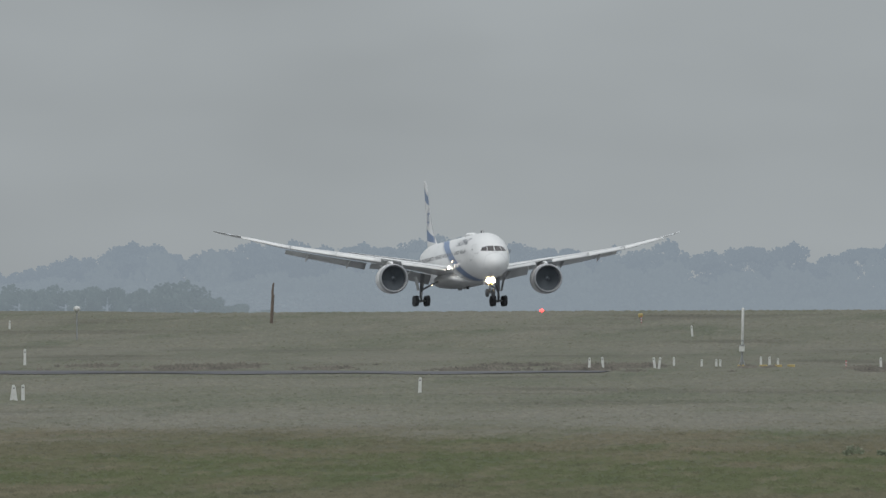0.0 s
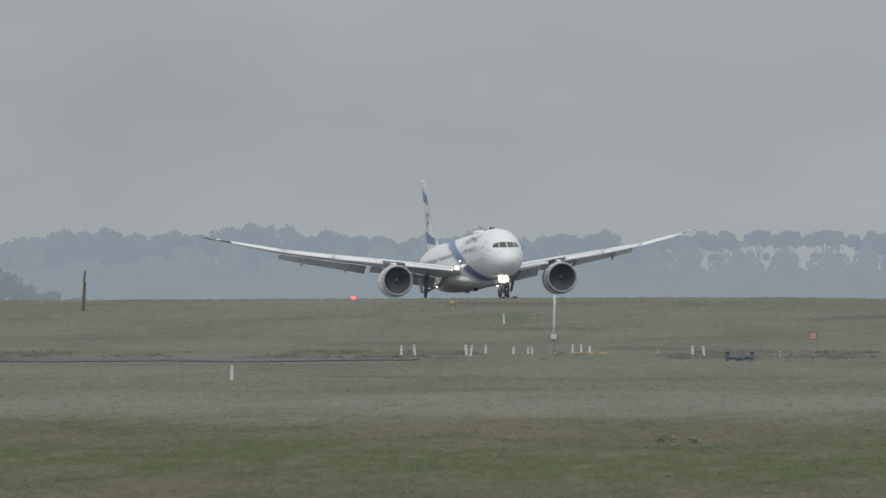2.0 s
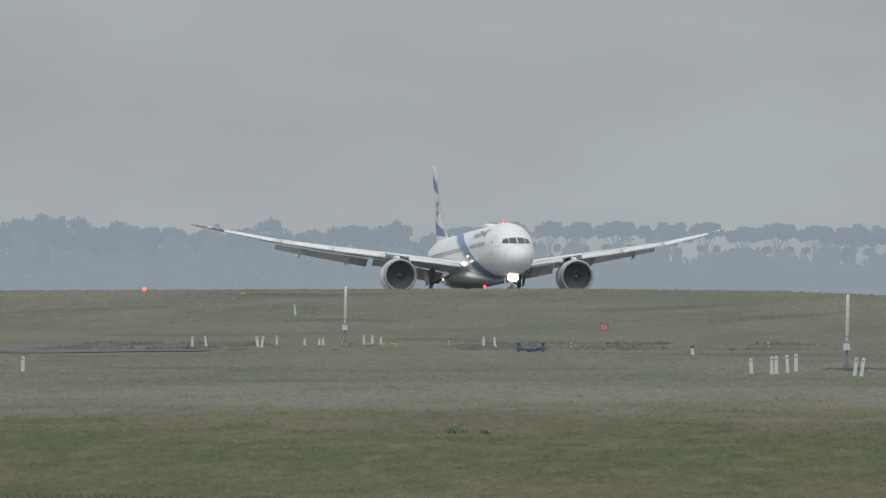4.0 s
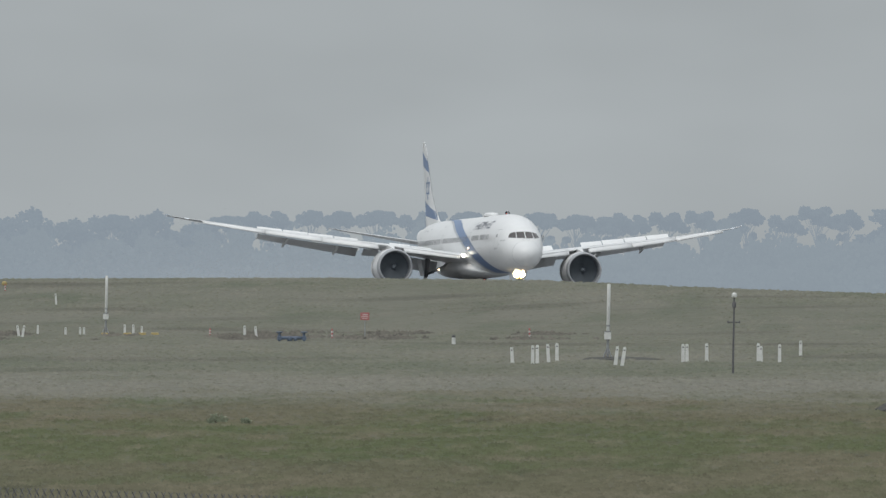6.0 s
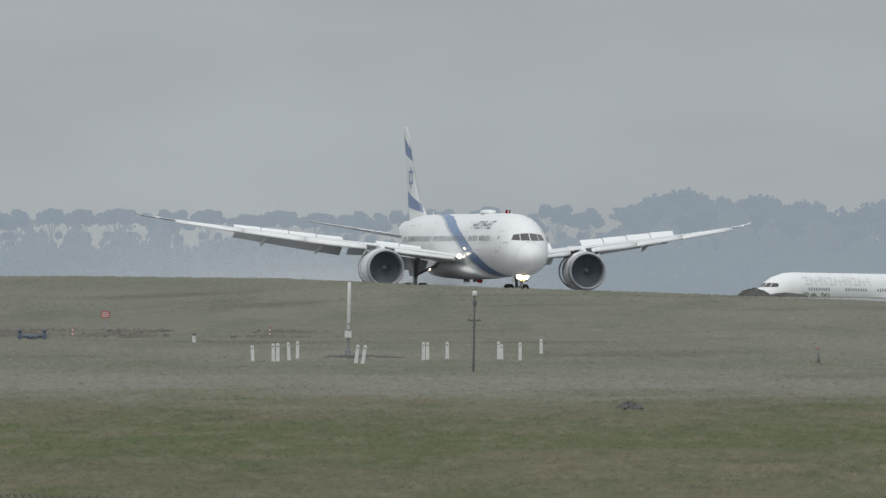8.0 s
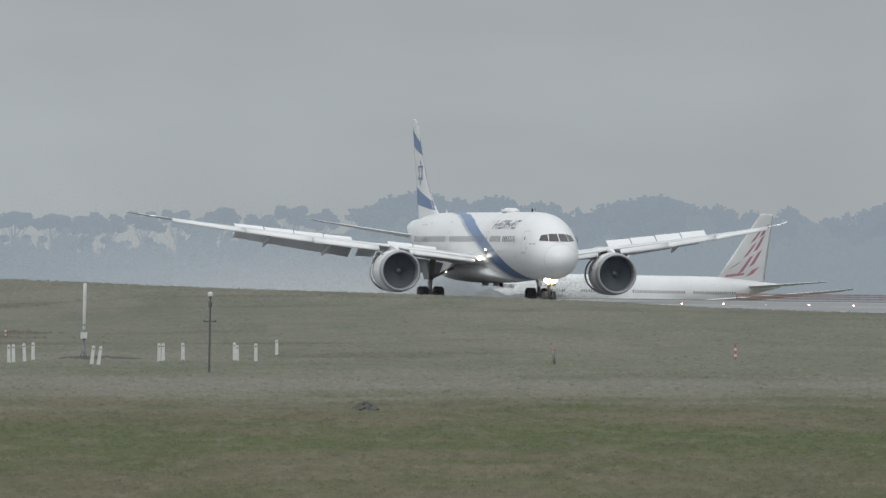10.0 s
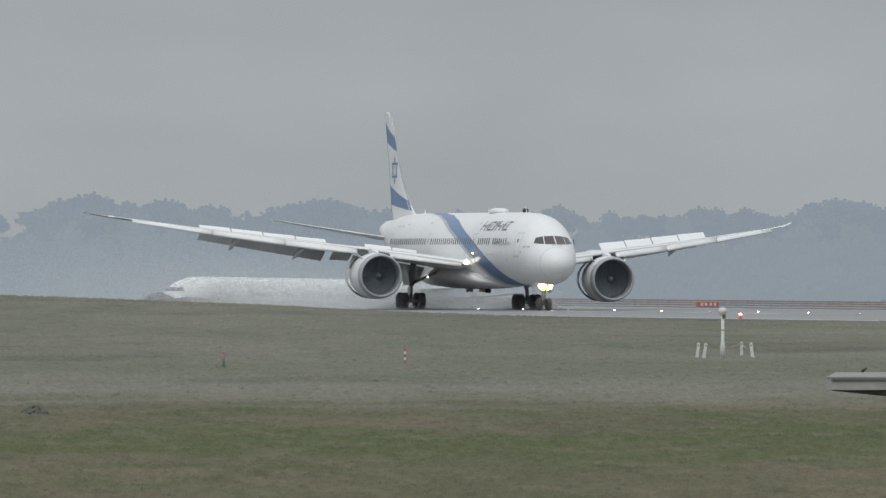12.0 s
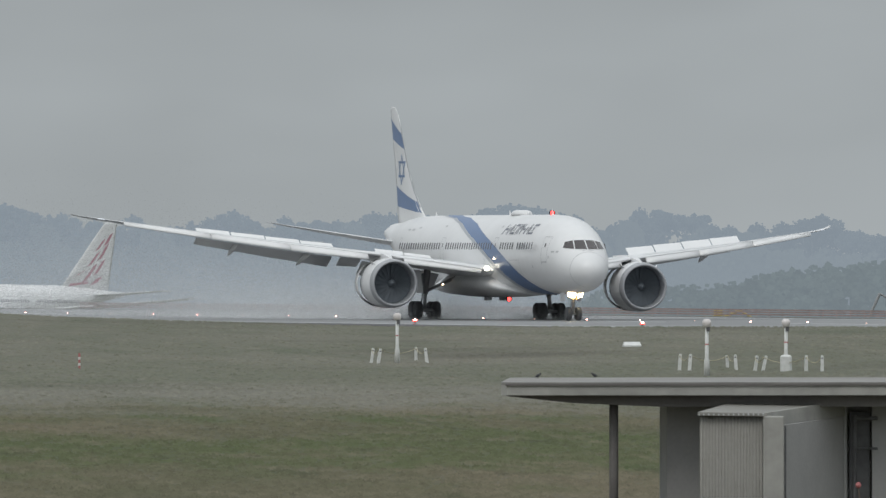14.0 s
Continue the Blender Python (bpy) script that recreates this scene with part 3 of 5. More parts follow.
def build_airliner():
    plane = thing("airliner", "white twin-engine airliner with blue diagonal band, landing gear down", "airplane")
    moving = {"wing": [], "outer": [], "beacon": [], "spoiler": [], "gear": [], "sleeve": [], "truck": []}
    part("fuselage", HULL.mesh(1.1, 62.3), WHITE, plane, smooth_shade=True)
    # belly fairing round the wing root
    rings = []
    for a, w, lo, hi in ((17.5, 1.4, 1.98, 2.3), (19.5, 2.45, 1.84, 3.0), (22.5, 2.95, 1.74, 3.75), (28.0, 3.05, 1.70, 3.9), (34.0, 2.95, 1.73, 3.8), (38.0, 2.45, 1.84, 3.2), (41.0, 1.4, 1.98, 2.5)):
        rings.append([(w * math.cos(t) * (1 - 0.0 * math.sin(t)), ZERO - a, (lo + hi) / 2 + (hi - lo) / 2 * math.sin(t)) for t in [2 * math.pi * i / 28 for i in range(28)]])
    part("belly_fairing", loft(rings), BELLY, plane, "light grey belly fairing", True)
    # flight deck windows
    for s in (-1, 1):
        part("cockpit_window", HULL.front_patch([(s * 0.05, 5.34), (s * 0.86, 5.34), (s * 0.77, 5.98), (s * 0.05, 6.02)]), GLASS, plane, "dark front cockpit pane")
        part("cockpit_window", HULL.front_patch([(s * 0.93, 5.34), (s * 1.58, 5.40), (s * 1.33, 5.86), (s * 0.84, 5.97)]), GLASS, plane, "dark side cockpit pane")
        part("wiper", HULL.front_patch([(s * 0.04, 5.28), (s * 0.42, 5.20), (s * 0.42, 5.24), (s * 0.04, 5.33)], 3), SEAM, plane)
    # radome joint
    part("radome_seam", loft([[HULL.point(a, z, s, 0.006) for s, z in ring_pts] for a, ring_pts in [(aa, [(1 if math.cos(t) >= 0 else -1, (HULL.at(aa)[1] + HULL.at(aa)[2]) / 2 + (HULL.at(aa)[2] - HULL.at(aa)[1]) / 2 * math.sin(t)) for t in [2 * math.pi * (i + 0.5) / 40 for i in range(40)]]) for aa in (2.3, 2.34)]], caps=False), SEAM, plane)
    # cabin windows, shared mesh
    for s in (-1, 1):
        me = mesh_of("cabin_window", *[(g) for g in HULL.patch([(20.0 - 0.14, 5.30), (20.0 + 0.14, 5.30), (20.0 + 0.14, 5.80), (20.0 - 0.14, 5.80)], s, 3)], PANE)
        for a in np.arange(8.2, 47.5, 0.70):
            if min(abs(a - d) for d in (18.9, 34.5)) < 0.95 or abs(a - 13.1) < 0.4:
                continue
            ob = part("cabin_window", me, PANE, plane)
            ob.location = (0, 20.0 - a, 0)
    # doors
    for s in (-1, 1):
        for a, w, z0, z1 in ((6.4, 0.55, 4.35, 6.25), (18.9, 0.5, 4.35, 6.2), (34.5, 0.5, 4.35, 6.2), (48.6, 0.55, 4.45, 6.2)):
            e = 0.045
            geo = join(*[HULL.patch(q, s, 5, 0.01) for q in (
                [(a - w, z0), (a - w + e, z0), (a - w + e, z1), (a - w, z1)], [(a + w - e, z0), (a + w, z0), (a + w, z1), (a + w - e, z1)],
                [(a - w, z1 - e), (a + w, z1 - e), (a + w, z1), (a - w, z1)], [(a - w, z0 - 0.05), (a + w, z0 - 0.05), (a + w, z0 + e), (a - w, z0 + e)])])
            door = part("cabin_door", geo, SEAM, plane)
            part("door_window", HULL.patch([(a - 0.09, 5.45), (a + 0.09, 5.45), (a + 0.09, 5.75), (a - 0.09, 5.75)], s, 2), PANE, door)
        part("cargo_door", join(*[HULL.patch(q, s, 5, 0.01) for q in ([(12.0, 2.9), (12.04, 2.9), (12.04, 4.5), (12.0, 4.5)], [(14.7, 2.9), (14.74, 2.9), (14.74, 4.5), (14.7, 4.5)], [(12.0, 4.46), (14.74, 4.46), (14.74, 4.5), (12.0, 4.5)])]), SEAM, plane)
    # diagonal livery band
    heights = (7.93, 7.7, 7.25, 6.65, 6.0, 5.4, 4.7, 3.9, 3.1, 2.45, 2.1, 1.985)
    aft_of = (40.5, 34.5, 30.0, 26.6, 23.2, 20.6, 18.2, 16.0, 14.2, 12.8, 12.0, 11.2)
    for s in (-1, 1):
        for name, lo, hi, mat, label in (("livery_band", -2.2, 2.2, BLUE, "blue diagonal livery band"), ("livery_edge", 2.3, 3.3, SILVER, "thin silver livery line")):
            verts, rows_n = [], 45
            for i in range(rows_n):
                u = i / (rows_n - 1) * (len(heights) - 1)
                z, a = float(np.interp(u, range(len(heights)), heights)), float(np.interp(u, range(len(heights)), aft_of))
                verts += [HULL.point(a + lo + (hi - lo) * j / 5, z, s, 0.012) for j in range(6)]
            faces = [(i * 6 + j, i * 6 + j + 1, i * 6 + j + 7, i * 6 + j + 6) for i in range(rows_n - 1) for j in range(5)]
            part(name, (verts, faces), mat, plane, label, True)
        bars_on(HULL, plane, "title_bar", 18.2, 10.4, 6.42, 7.18, s, INK, 0.35, "dark slanted title stroke", 1.15)
    # small markings by the nose and the tail
    for s in (-1, 1):
        for a, z, w in ((5.2, 5.05, 0.5), (4.5, 5.05, 0.35), (46.0, 6.75, 0.9), (47.4, 6.75, 0.8), (44.0, 6.9, 0.5), (36.5, 7.0, 0.5), (19.5, 6.95, 0.4)):
            part("small_marking", HULL.patch([(a, z), (a - w, z), (a - w, z + 0.13), (a, z + 0.13)], s, 3), SEAM, plane, "small grey marking")
        for a, z in ((5.6, 4.6), (6.9, 4.2), (9.0, 3.9), (22.0, 4.4)):
            part("service_port", HULL.patch([(a, z), (a - 0.16, z), (a - 0.16, z + 0.2), (a, z + 0.2)], s, 2), SEAM, plane)
    # dome, aerials, beacon lamps
    dome = [[(0.75 * k * math.cos(t), ZERO - 21.8 + 1.6 * k * math.sin(t), 7.9 + h) for t in [2 * math.pi * i / 20 for i in range(20)]] for k, h in ((1.0, 0.0), (0.95, 0.2), (0.8, 0.33), (0.5, 0.4))]
    part("antenna_dome", loft(dome), WHITE, plane, smooth_shade=True)
    for a, z, h in ((12.6, 7.92, 0.45), (25.0, 7.93, 0.35), (47.0, 7.92, 0.3)):
        part("blade_aerial", loft([[(-0.03, ZERO - a, z), (0.03, ZERO - a, z), (0.02, ZERO - a - 0.4, z), (-0.02, ZERO - a - 0.4, z)], [(-0.01, ZERO - a - 0.3, z + h), (0.01, ZERO - a - 0.3, z + h), (0.01, ZERO - a - 0.42, z + h), (-0.01, ZERO - a - 0.42, z + h)]]), WHITE, plane)
    for a in (27.0, 31.5):
        part("belly_mast", block(-0.25, 0.25, ZERO - a - 0.3, ZERO - a + 0.3, 1.46, 1.80, 0.05), UNDER, plane, "dark drain mast")
    # each beacon is a lamp deep in a dark tube that turns and sweeps round
    for place in ((0, ZERO - 13.0, 8.06), (0, ZERO - 25.2, 1.58)):
        head = part("beacon", along_y(turned([(0.02, 0.16), (0.2, 0.15), (0.2, -0.16), (0.185, -0.16), (0.185, 0.13), (0.02, 0.135)], 18, caps=False), 0, 0, 0), CASCADE, plane, "dark turning beacon housing")
        part("beacon_lamp", along_y(turned([(0.0, 0.06), (0.175, 0.06), (0.175, 0.12), (0.0, 0.12)], 16, caps=False), 0, 0, 0), BEACON, head, "lit red beacon lamp")
        moving["beacon"].append((head, place))
    # fin and tail planes
    fin = part("fin", FIN_SHAPE.mesh(3), WHITE, plane, "white fin with blue bands", True)
    for s in (-1, 1):
        part("fin_band", FIN_SHAPE.skin([(13.1, 0.015), (13.9, 0.98), (15.5, 0.98), (14.3, 0.015)], s), BLUE, fin, "blue fin band")
        part("fin_band", FIN_SHAPE.skin([(8.15, 0.03), (8.7, 0.98), (10.3, 0.98), (9.0, 0.03)], s), BLUE, fin, "blue fin band")
        geos = []
        for turn in (90, 270):
            tri = [(1.25 * math.cos(radians(turn + 120 * k)), 1.25 * math.sin(radians(turn + 120 * k))) for k in range(3)]
            for k in range(3):
                (ax, az), (bx, bz) = tri[k], tri[(k + 1) % 3]
                f = 0.72
                quad = []
                for px, pz in ((ax, az), (bx, bz), (bx * f, bz * f), (ax * f, az * f)):
                    b = 11.55 + pz
                    le, te = float(np.interp(b, FIN_SHAPE.t[:, 0], FIN_SHAPE.t[:, 1])), float(np.interp(b, FIN_SHAPE.t[:, 0], FIN_SHAPE.t[:, 2]))
                    quad.append((b, (57.75 + px - le) / (te - le)))
                geos.append(FIN_SHAPE.skin(quad, s, 3, 0.014 if turn == 90 else 0.018))
        part("fin_star", join(*geos), BLUE, fin, "blue six-pointed star outline")
        part("rudder_seam", FIN_SHAPE.skin([(8.2, 0.70), (16.0, 0.66), (16.0, 0.68), (8.2, 0.705)], s, 6, 0.006), SEAM, fin)
        part("fin_edge", FIN_SHAPE.skin([(8.6, 0.0), (16.0, 0.0), (16.0, 0.05), (8.6, 0.025)], s, 6, 0.008), LIP, fin, "bare metal fin leading edge")
        tail = part("tail_plane", both(TAIL_SHAPE.mesh(2), s), WING, plane, smooth_shade=True)
        part("elevator_seam", both(TAIL_SHAPE.skin([(1.6, 0.70), (8.8, 0.68), (8.8, 0.70), (1.6, 0.71)], 1, 5, 0.006), s), SEAM, tail)
    # wings with their flaps, spoilers and fairings
    for s in (-1, 1):
        wing = part("wing", both(WING_SHAPE.mesh(3, hi=BEND), s), WING, plane, "pale grey swept wing", True)
        outer = part("outer_wing", both(WING_SHAPE.mesh(3, lo=BEND), s), WING, plane, "pale outer wing with raked tip", True)
        moving["wing"].append((wing, s))
        moving["outer"].append((outer, s))
        # raked tip strip with painted shade behind the leading edge, slats ahead of it
        part("tip_shade_strip", both(WING_SHAPE.skin([(27.2, 0.0), (29.7, 0.0), (29.7, 0.14), (27.2, 0.10)], -1, 5, 0.012), s), INK, outer, "dark leading edge strip with painted shade")
        for b0, b1, owner in ((3.4, 8.5, wing), (10.9, 16.05, wing), (16.1, 21.3, wing), (21.35, 27.1, outer)):
            rings = []
            for b in np.linspace(b0, b1, 5):
                chord = float(np.interp(b, WING_SHAPE.t[:, 0], WING_SHAPE.t[:, 2] - WING_SHAPE.t[:, 1]))
                size, root = min(1.1, 0.11 * chord + 0.22), Vector(WING_SHAPE.point(float(b), 0.06, 1, 0.03))
                ahead, out = Vector((0, math.cos(radians(33)), -math.sin(radians(33)))), Vector((0, math.sin(radians(33)), math.cos(radians(33))))
                rings.append([tuple(root + ahead * (f * size) + out * (h * size)) for f, h in ((0, 0), (0.35, 0.09), (0.7, 0.09), (0.92, 0.03), (1.0, -0.06), (0.95, -0.13), (0.6, -0.10), (0.2, -0.03))])
            part("slat", both(loft(rings), s), WHITE, owner, "white drooped leading edge slat", True)
        for b0, b1, c0, c1, ang in ((3.3, 9.2, 2.3, 2.1, 30), (11.4, 21.2, 1.75, 1.1, 27)):
            rings = []
            for b, c in zip(np.linspace(b0, b1, 5), np.linspace(c0, c1, 5)):
                x, y, z = WING_SHAPE.point(float(b), 0.95, -1)
                ring_pts = []
                for u, k in [(u, 1) for u in CHORD] + [(u, -1) for u in reversed(CHORD[1:-1])]:
                    py, pz = -u * c, k * naca(u) * 0.07 * c
                    ca, sa = math.cos(radians(ang)), math.sin(radians(ang))
                    ring_pts.append((x, y + py * ca + pz * sa, z - 0.12 + py * sa + pz * ca))
                rings.append(ring_pts)
            part("flap", both(loft(rings), s), WING, wing, "grey extended trailing edge flap", True)
        x, y, z = WING_SHAPE.point(10.1, 0.93, -1)
        part("flaperon", both(plate([(9.3, y + 0.1, z - 0.02), (10.9, y - 0.1, z + 0.02), (10.9, y - 1.3, z - 0.55), (9.3, y - 1.3, z - 0.62)], 0.09), s), WING, wing)
        for b, length in ((6.3, 4.4), (13.6, 4.2), (18.6, 3.6)):
            x, y, z = WING_SHAPE.point(b, 0.72, -1)
            rings = []
            for f, r in ((0.0, 0.03), (0.15, 0.12), (0.4, 0.17), (0.7, 0.14), (0.9, 0.07), (1.0, 0.01)):
                dz = -0.28 - (0.55 * f if f < 0.5 else 0.275 + (f - 0.5) * 1.15)
                rings.append([(x + r * math.cos(t), y + 0.6 - f * length, z + dz * 0.95 + r * 1.5 * math.sin(t)) for t in [2 * math.pi * i / 10 for i in range(10)]])
            part("flap_fairing", both(loft(rings), s), BELLY, wing, smooth_shade=True)
        for b0, b1, u0, u1 in ((4.3, 6.3, 0.78, 0.90), (6.4, 8.5, 0.77, 0.90), (11.6, 13.9, 0.75, 0.89), (14.0, 16.4, 0.74, 0.89), (16.5, 18.9, 0.73, 0.89), (19.0, 21.4, 0.72, 0.89)):
            quad = [WING_SHAPE.point(b, u, 1, 0.03) for b, u in ((b0, u0), (b1, u0), (b1, u1), (b0, u1))]
            sp = part("spoiler", both(plate([quad[3], quad[2], quad[1], quad[0]], 0.05), s), WHITE, wing, "white raised spoiler panel")
            p, q = Vector(quad[0]), Vector(quad[1])
            if s < 0:
                p.x, q.x = -p.x, -q.x
            moving["spoiler"].append((sp, p, (q - p).normalized() * s))
        part("landing_lamp", both(moved(turned([(0.2, 0), (0.2, 0.06), (0.1, 0.12)], 16), Matrix.Translation(Vector(WING_SHAPE.point(3.15, 0.0, 1)) + Vector((0, 0.55, 0.05))) @ pose(0, 0, 0, -90, 0, 0)), s), WING_LAMP, plane, "bright wing root landing lamp")
        part("turnoff_lamp", both(moved(turned([(0.08, 0), (0.08, 0.05), (0.04, 0.08)], 10), Matrix.Translation((2.90, ZERO - 18.9, 4.6)) @ pose(0, 0, 0, -90, 0, 0)), s), LAMP_SMALL, plane, "small lit lamp")
        part("tip_lamp", both(rod(WING_SHAPE.point(28.3, 0.01, 1), Vector(WING_SHAPE.point(28.7, 0.0, 1)) + Vector((0, 0.05, 0)), 0.045), s), STROBE, outer, "small wingtip lamp")
        engine(plane, ZERO, s, 22.0, 9.75, 2.64, 1.0, moving["sleeve"])
        # main gear
        gear = part("main_gear", both(join(rod((4.9, 0, 0.62), (4.88, 0.03, 2.0), 0.14, 0.14), rod((4.88, 0.03, 1.9), (4.75, 0.25, 4.1), 0.21, 0.27)), s), STEEL, plane, "grey steel main landing gear leg", True)
        for name, p, q, r in (("side_brace", (4.8, 0.1, 2.1), (2.6, 0.6, 3.2), 0.12), ("drag_brace", (4.85, 0.1, 1.6), (4.6, -1.9, 3.4), 0.1), ("bogie_beam", (4.9, -0.95, 0.67), (4.9, 0.95, 0.67), 0.17), ("axle", (4.0, 0.74, 0.67), (5.8, 0.74, 0.67), 0.11),
                              ("axle", (4.0, -0.74, 0.67), (5.8, -0.74, 0.67), 0.11), ("actuator", (4.95, 0.5, 1.0), (4.9, 0.2, 1.9), 0.06), ("torque_link", (5.0, -0.35, 1.9), (5.0, -0.55, 1.15), 0.05), ("torque_link", (5.0, -0.55, 1.15), (4.95, -0.1, 0.75), 0.05)):
            part(name, both(rod(p, q, r), s), STEEL, gear, smooth_shade=True)
        for dx in (-0.71, 0.71):
            for dy in (-0.74, 0.74):
                wheel("wheel", gear, s * (4.9 + dx), dy, 0.67, 0.52)
        part("gear_door", both(plate([(5.25, 1.0, 2.0), (5.28, -1.0, 2.0), (5.65, -1.1, 3.7), (5.6, 1.1, 3.7)], 0.06), s), BELLY, gear)
        moving["gear"].append(gear)
        part("gear_lamp", both(moved(turned([(0.065, 0), (0.065, 0.04), (0.03, 0.06)], 12), Matrix.Translation((3.62, 0.48, 2.62)) @ pose(0, 0, 0, -90, 0, 0)), s), LAMP_SMALL, gear, "small lit lamp")
    # nose gear
    ny = ZERO - 6.5
    nose = part("nose_gear", join(rod((0, ny, 0.5), (0, ny + 0.1, 2.4), 0.12, 0.16), rod((-0.45, ny, 0.51), (0.45, ny, 0.51), 0.09), rod((0, ny + 0.05, 1.4), (0, ny + 1.5, 2.2), 0.07), rod((0.1, ny - 0.2, 1.5), (0.1, ny - 0.45, 0.95), 0.04), rod((0.1, ny - 0.45, 0.95), (0.05, ny - 0.1, 0.6), 0.04), block(-0.5, 0.5, ny - 0.05, ny + 0.1, 1.7, 1.95, 0.03)), STEEL, plane, "grey steel nose landing gear leg", True)
    for s in (-1, 1):
        wheel("wheel", nose, s * 0.38, ny, 0.51, 0.38)
        part("nose_gear_door", plate([(s * 0.62, ny - 0.1, 1.5), (s * 0.62, ny - 1.4, 1.5), (s * 0.66, ny - 1.4, 2.1), (s * 0.66, ny - 0.1, 2.1)], 0.04), WHITE, nose)
        part("taxi_lamp", moved(turned([(0.29, 0), (0.28, 0.06), (0.14, 0.12)], 18), Matrix.Translation((s * 0.31, ny + 0.45, 2.02)) @ pose(0, 0, 0, -90, 0, 0)), LAMP, nose, "bright nose gear lamp")
    part("taxi_lamp", moved(turned([(0.3, 0), (0.29, 0.06), (0.15, 0.12)], 18), Matrix.Translation((0, ny + 0.48, 2.04)) @ pose(0, 0, 0, -90, 0, 0)), LAMP, nose, "bright nose gear lamp")
    # added glowing ring that stands in for the lamps' yellow halo
    part("lamp_halo", moved(turned([(0.46, 0), (0.47, 0.03), (0.3, 0.02)], 24), Matrix.Translation((0, ny + 0.40, 2.03)) @ pose(0, 0, 0, -90, 0, 0)), LAMP_HALO, nose, "added glowing ring for the lamp's warm halo")
    moving["nose"] = nose
    moving["plane"] = plane
    return moving


AIRLINER = build_airliner()


def build_parked_jet():
    """The second jet, stopped on the lower taxiway beyond the runway."""
    d = Vector((-0.645, -0.764, 0)).normalized()
    jet = thing("parked_jet", "white wide-body jet with red tail marking, stopped beyond runway", "airplane")
    zero = 36.0
    hull = Hull([(0.0, 0.05, 4.5, 4.6), (0.4, 0.95, 3.8, 5.3), (1.2, 1.65, 3.2, 6.0), (2.6, 2.3, 2.8, 7.0), (4.6, 2.8, 2.5, 7.95), (7.0, 3.05, 2.4, 8.5), (9.0, 3.1, 2.4, 8.6),
                 (50.0, 3.1, 2.4, 8.6), (56.0, 2.8, 3.2, 8.58), (62.0, 2.1, 4.8, 8.3), (68.0, 1.2, 6.2, 7.9), (73.0, 0.25, 7.0, 7.6)], zero)
    wing = Foil([(2.0, 25.0, 41.0, 3.4, 0.12), (10.0, 31.0, 42.0, 4.1, 0.11), (30.0, 46.5, 50.0, 6.2, 0.09), (32.4, 49.5, 51.0, 6.6, 0.07)], zero)
    fin = Foil([(8.0, 56.5, 69.0, 0, 0.09), (17.9, 67.0, 71.0, 0, 0.08), (18.8, 68.2, 71.1, 0, 0.08)], zero, upright=True)
    tail = Foil([(0.8, 61.5, 69.5, 7.0, 0.09), (10.7, 69.6, 72.6, 7.9, 0.08)], zero, droop=0.0)
    part("fuselage", hull.mesh(0, 73.0, 32, 2.0), WHITE, jet, smooth_shade=True)
    for s in (-1, 1):
        part("cockpit_window", hull.front_patch([(s * 0.05, 6.2), (s * 1.0, 6.2), (s * 0.9, 6.85), (s * 0.05, 6.9)]), GLASS, jet)
        part("cockpit_window", hull.front_patch([(s * 1.1, 6.2), (s * 1.95, 6.25), (s * 1.6, 6.8), (s * 1.0, 6.85)]), GLASS, jet)
        me = mesh_of("cabin_window", *hull.patch([(30 - 0.13, 5.75), (30 + 0.13, 5.75), (30 + 0.13, 6.2), (30 - 0.13, 6.2)], s, 2), PANE)
        for a in np.arange(9.2, 58, 0.62):
            if min(abs(a - k) - g for k, g in ((16.4, 1.8), (25.0, 1.3), (30.0, 1.1), (46.0, 1.0))) > 0:
                ob = part("cabin_window", me, PANE, jet)
                ob.location = (0, 30 - a, 0)
        bars_on(hull, jet, "title_bar", 25.0, 8.6, 6.65, 7.95, s, PALE_TITLE, 0.0, "thin pale grey title stroke", 1.45, 0.55)
        w = part("wing", both(wing.mesh(2), s), WING, jet, smooth_shade=True)
        part("tail_plane", both(tail.mesh(2), s), WING, jet, smooth_shade=True)
        engine(jet, zero, s, 25.5, 9.8, 2.5, 1.03)
        g = part("main_gear", join(rod((s * 5.4, -3, 0.7), (s * 5.3, -3, 3.6), 0.2), rod((s * 5.4, -4.5, 0.7), (s * 5.4, -1.5, 0.7), 0.16)), STEEL, jet)
        for dx in (-0.7, 0.7):
            for dy in (-1.45, 0, 1.45):
                wheel("wheel", g, s * 5.4 + dx, -3 + dy, 0.67, 0.5)
    f = part("fin", fin.mesh(3), WHITE, jet, smooth_shade=True)
    for s in (-1, 1):
        for lo, hi, u0, u1 in ((8.6, 10.3, 0.55, 0.70), (9.0, 12.2, 0.35, 0.45), (10.2, 13.0, 0.55, 0.66), (11.6, 14.2, 0.3, 0.4), (12.6, 15.4, 0.52, 0.64), (14.0, 16.2, 0.3, 0.42), (15.0, 17.2, 0.55, 0.72), (9.8, 11.2, 0.1, 0.2)):
            part("fin_bar", fin.skin([(lo, u0), (lo + 0.5, u1), (hi, u1 + 0.12), (hi - 0.5, u0 + 0.12)], s, 4), RED, f, "slanted red bar")
        part("fin_bar", fin.skin([(8.5, 0.12), (8.9, 0.5), (9.3, 0.5), (8.9, 0.12)], s, 4), RED, f, "slanted red bar")
    ng = part("nose_gear", rod((0, zero - 6.5, 0.5), (0, zero - 6.4, 2.8), 0.14), STEEL, jet)
    for s in (-1, 1):
        wheel("wheel", ng, s * 0.4, zero - 6.5, 0.52, 0.36)
    D = 2780.0
    nose = Vector((math.sin(radians(1.236)) * D, math.cos(radians(1.236)) * D, 0))
    c = nose - d * zero
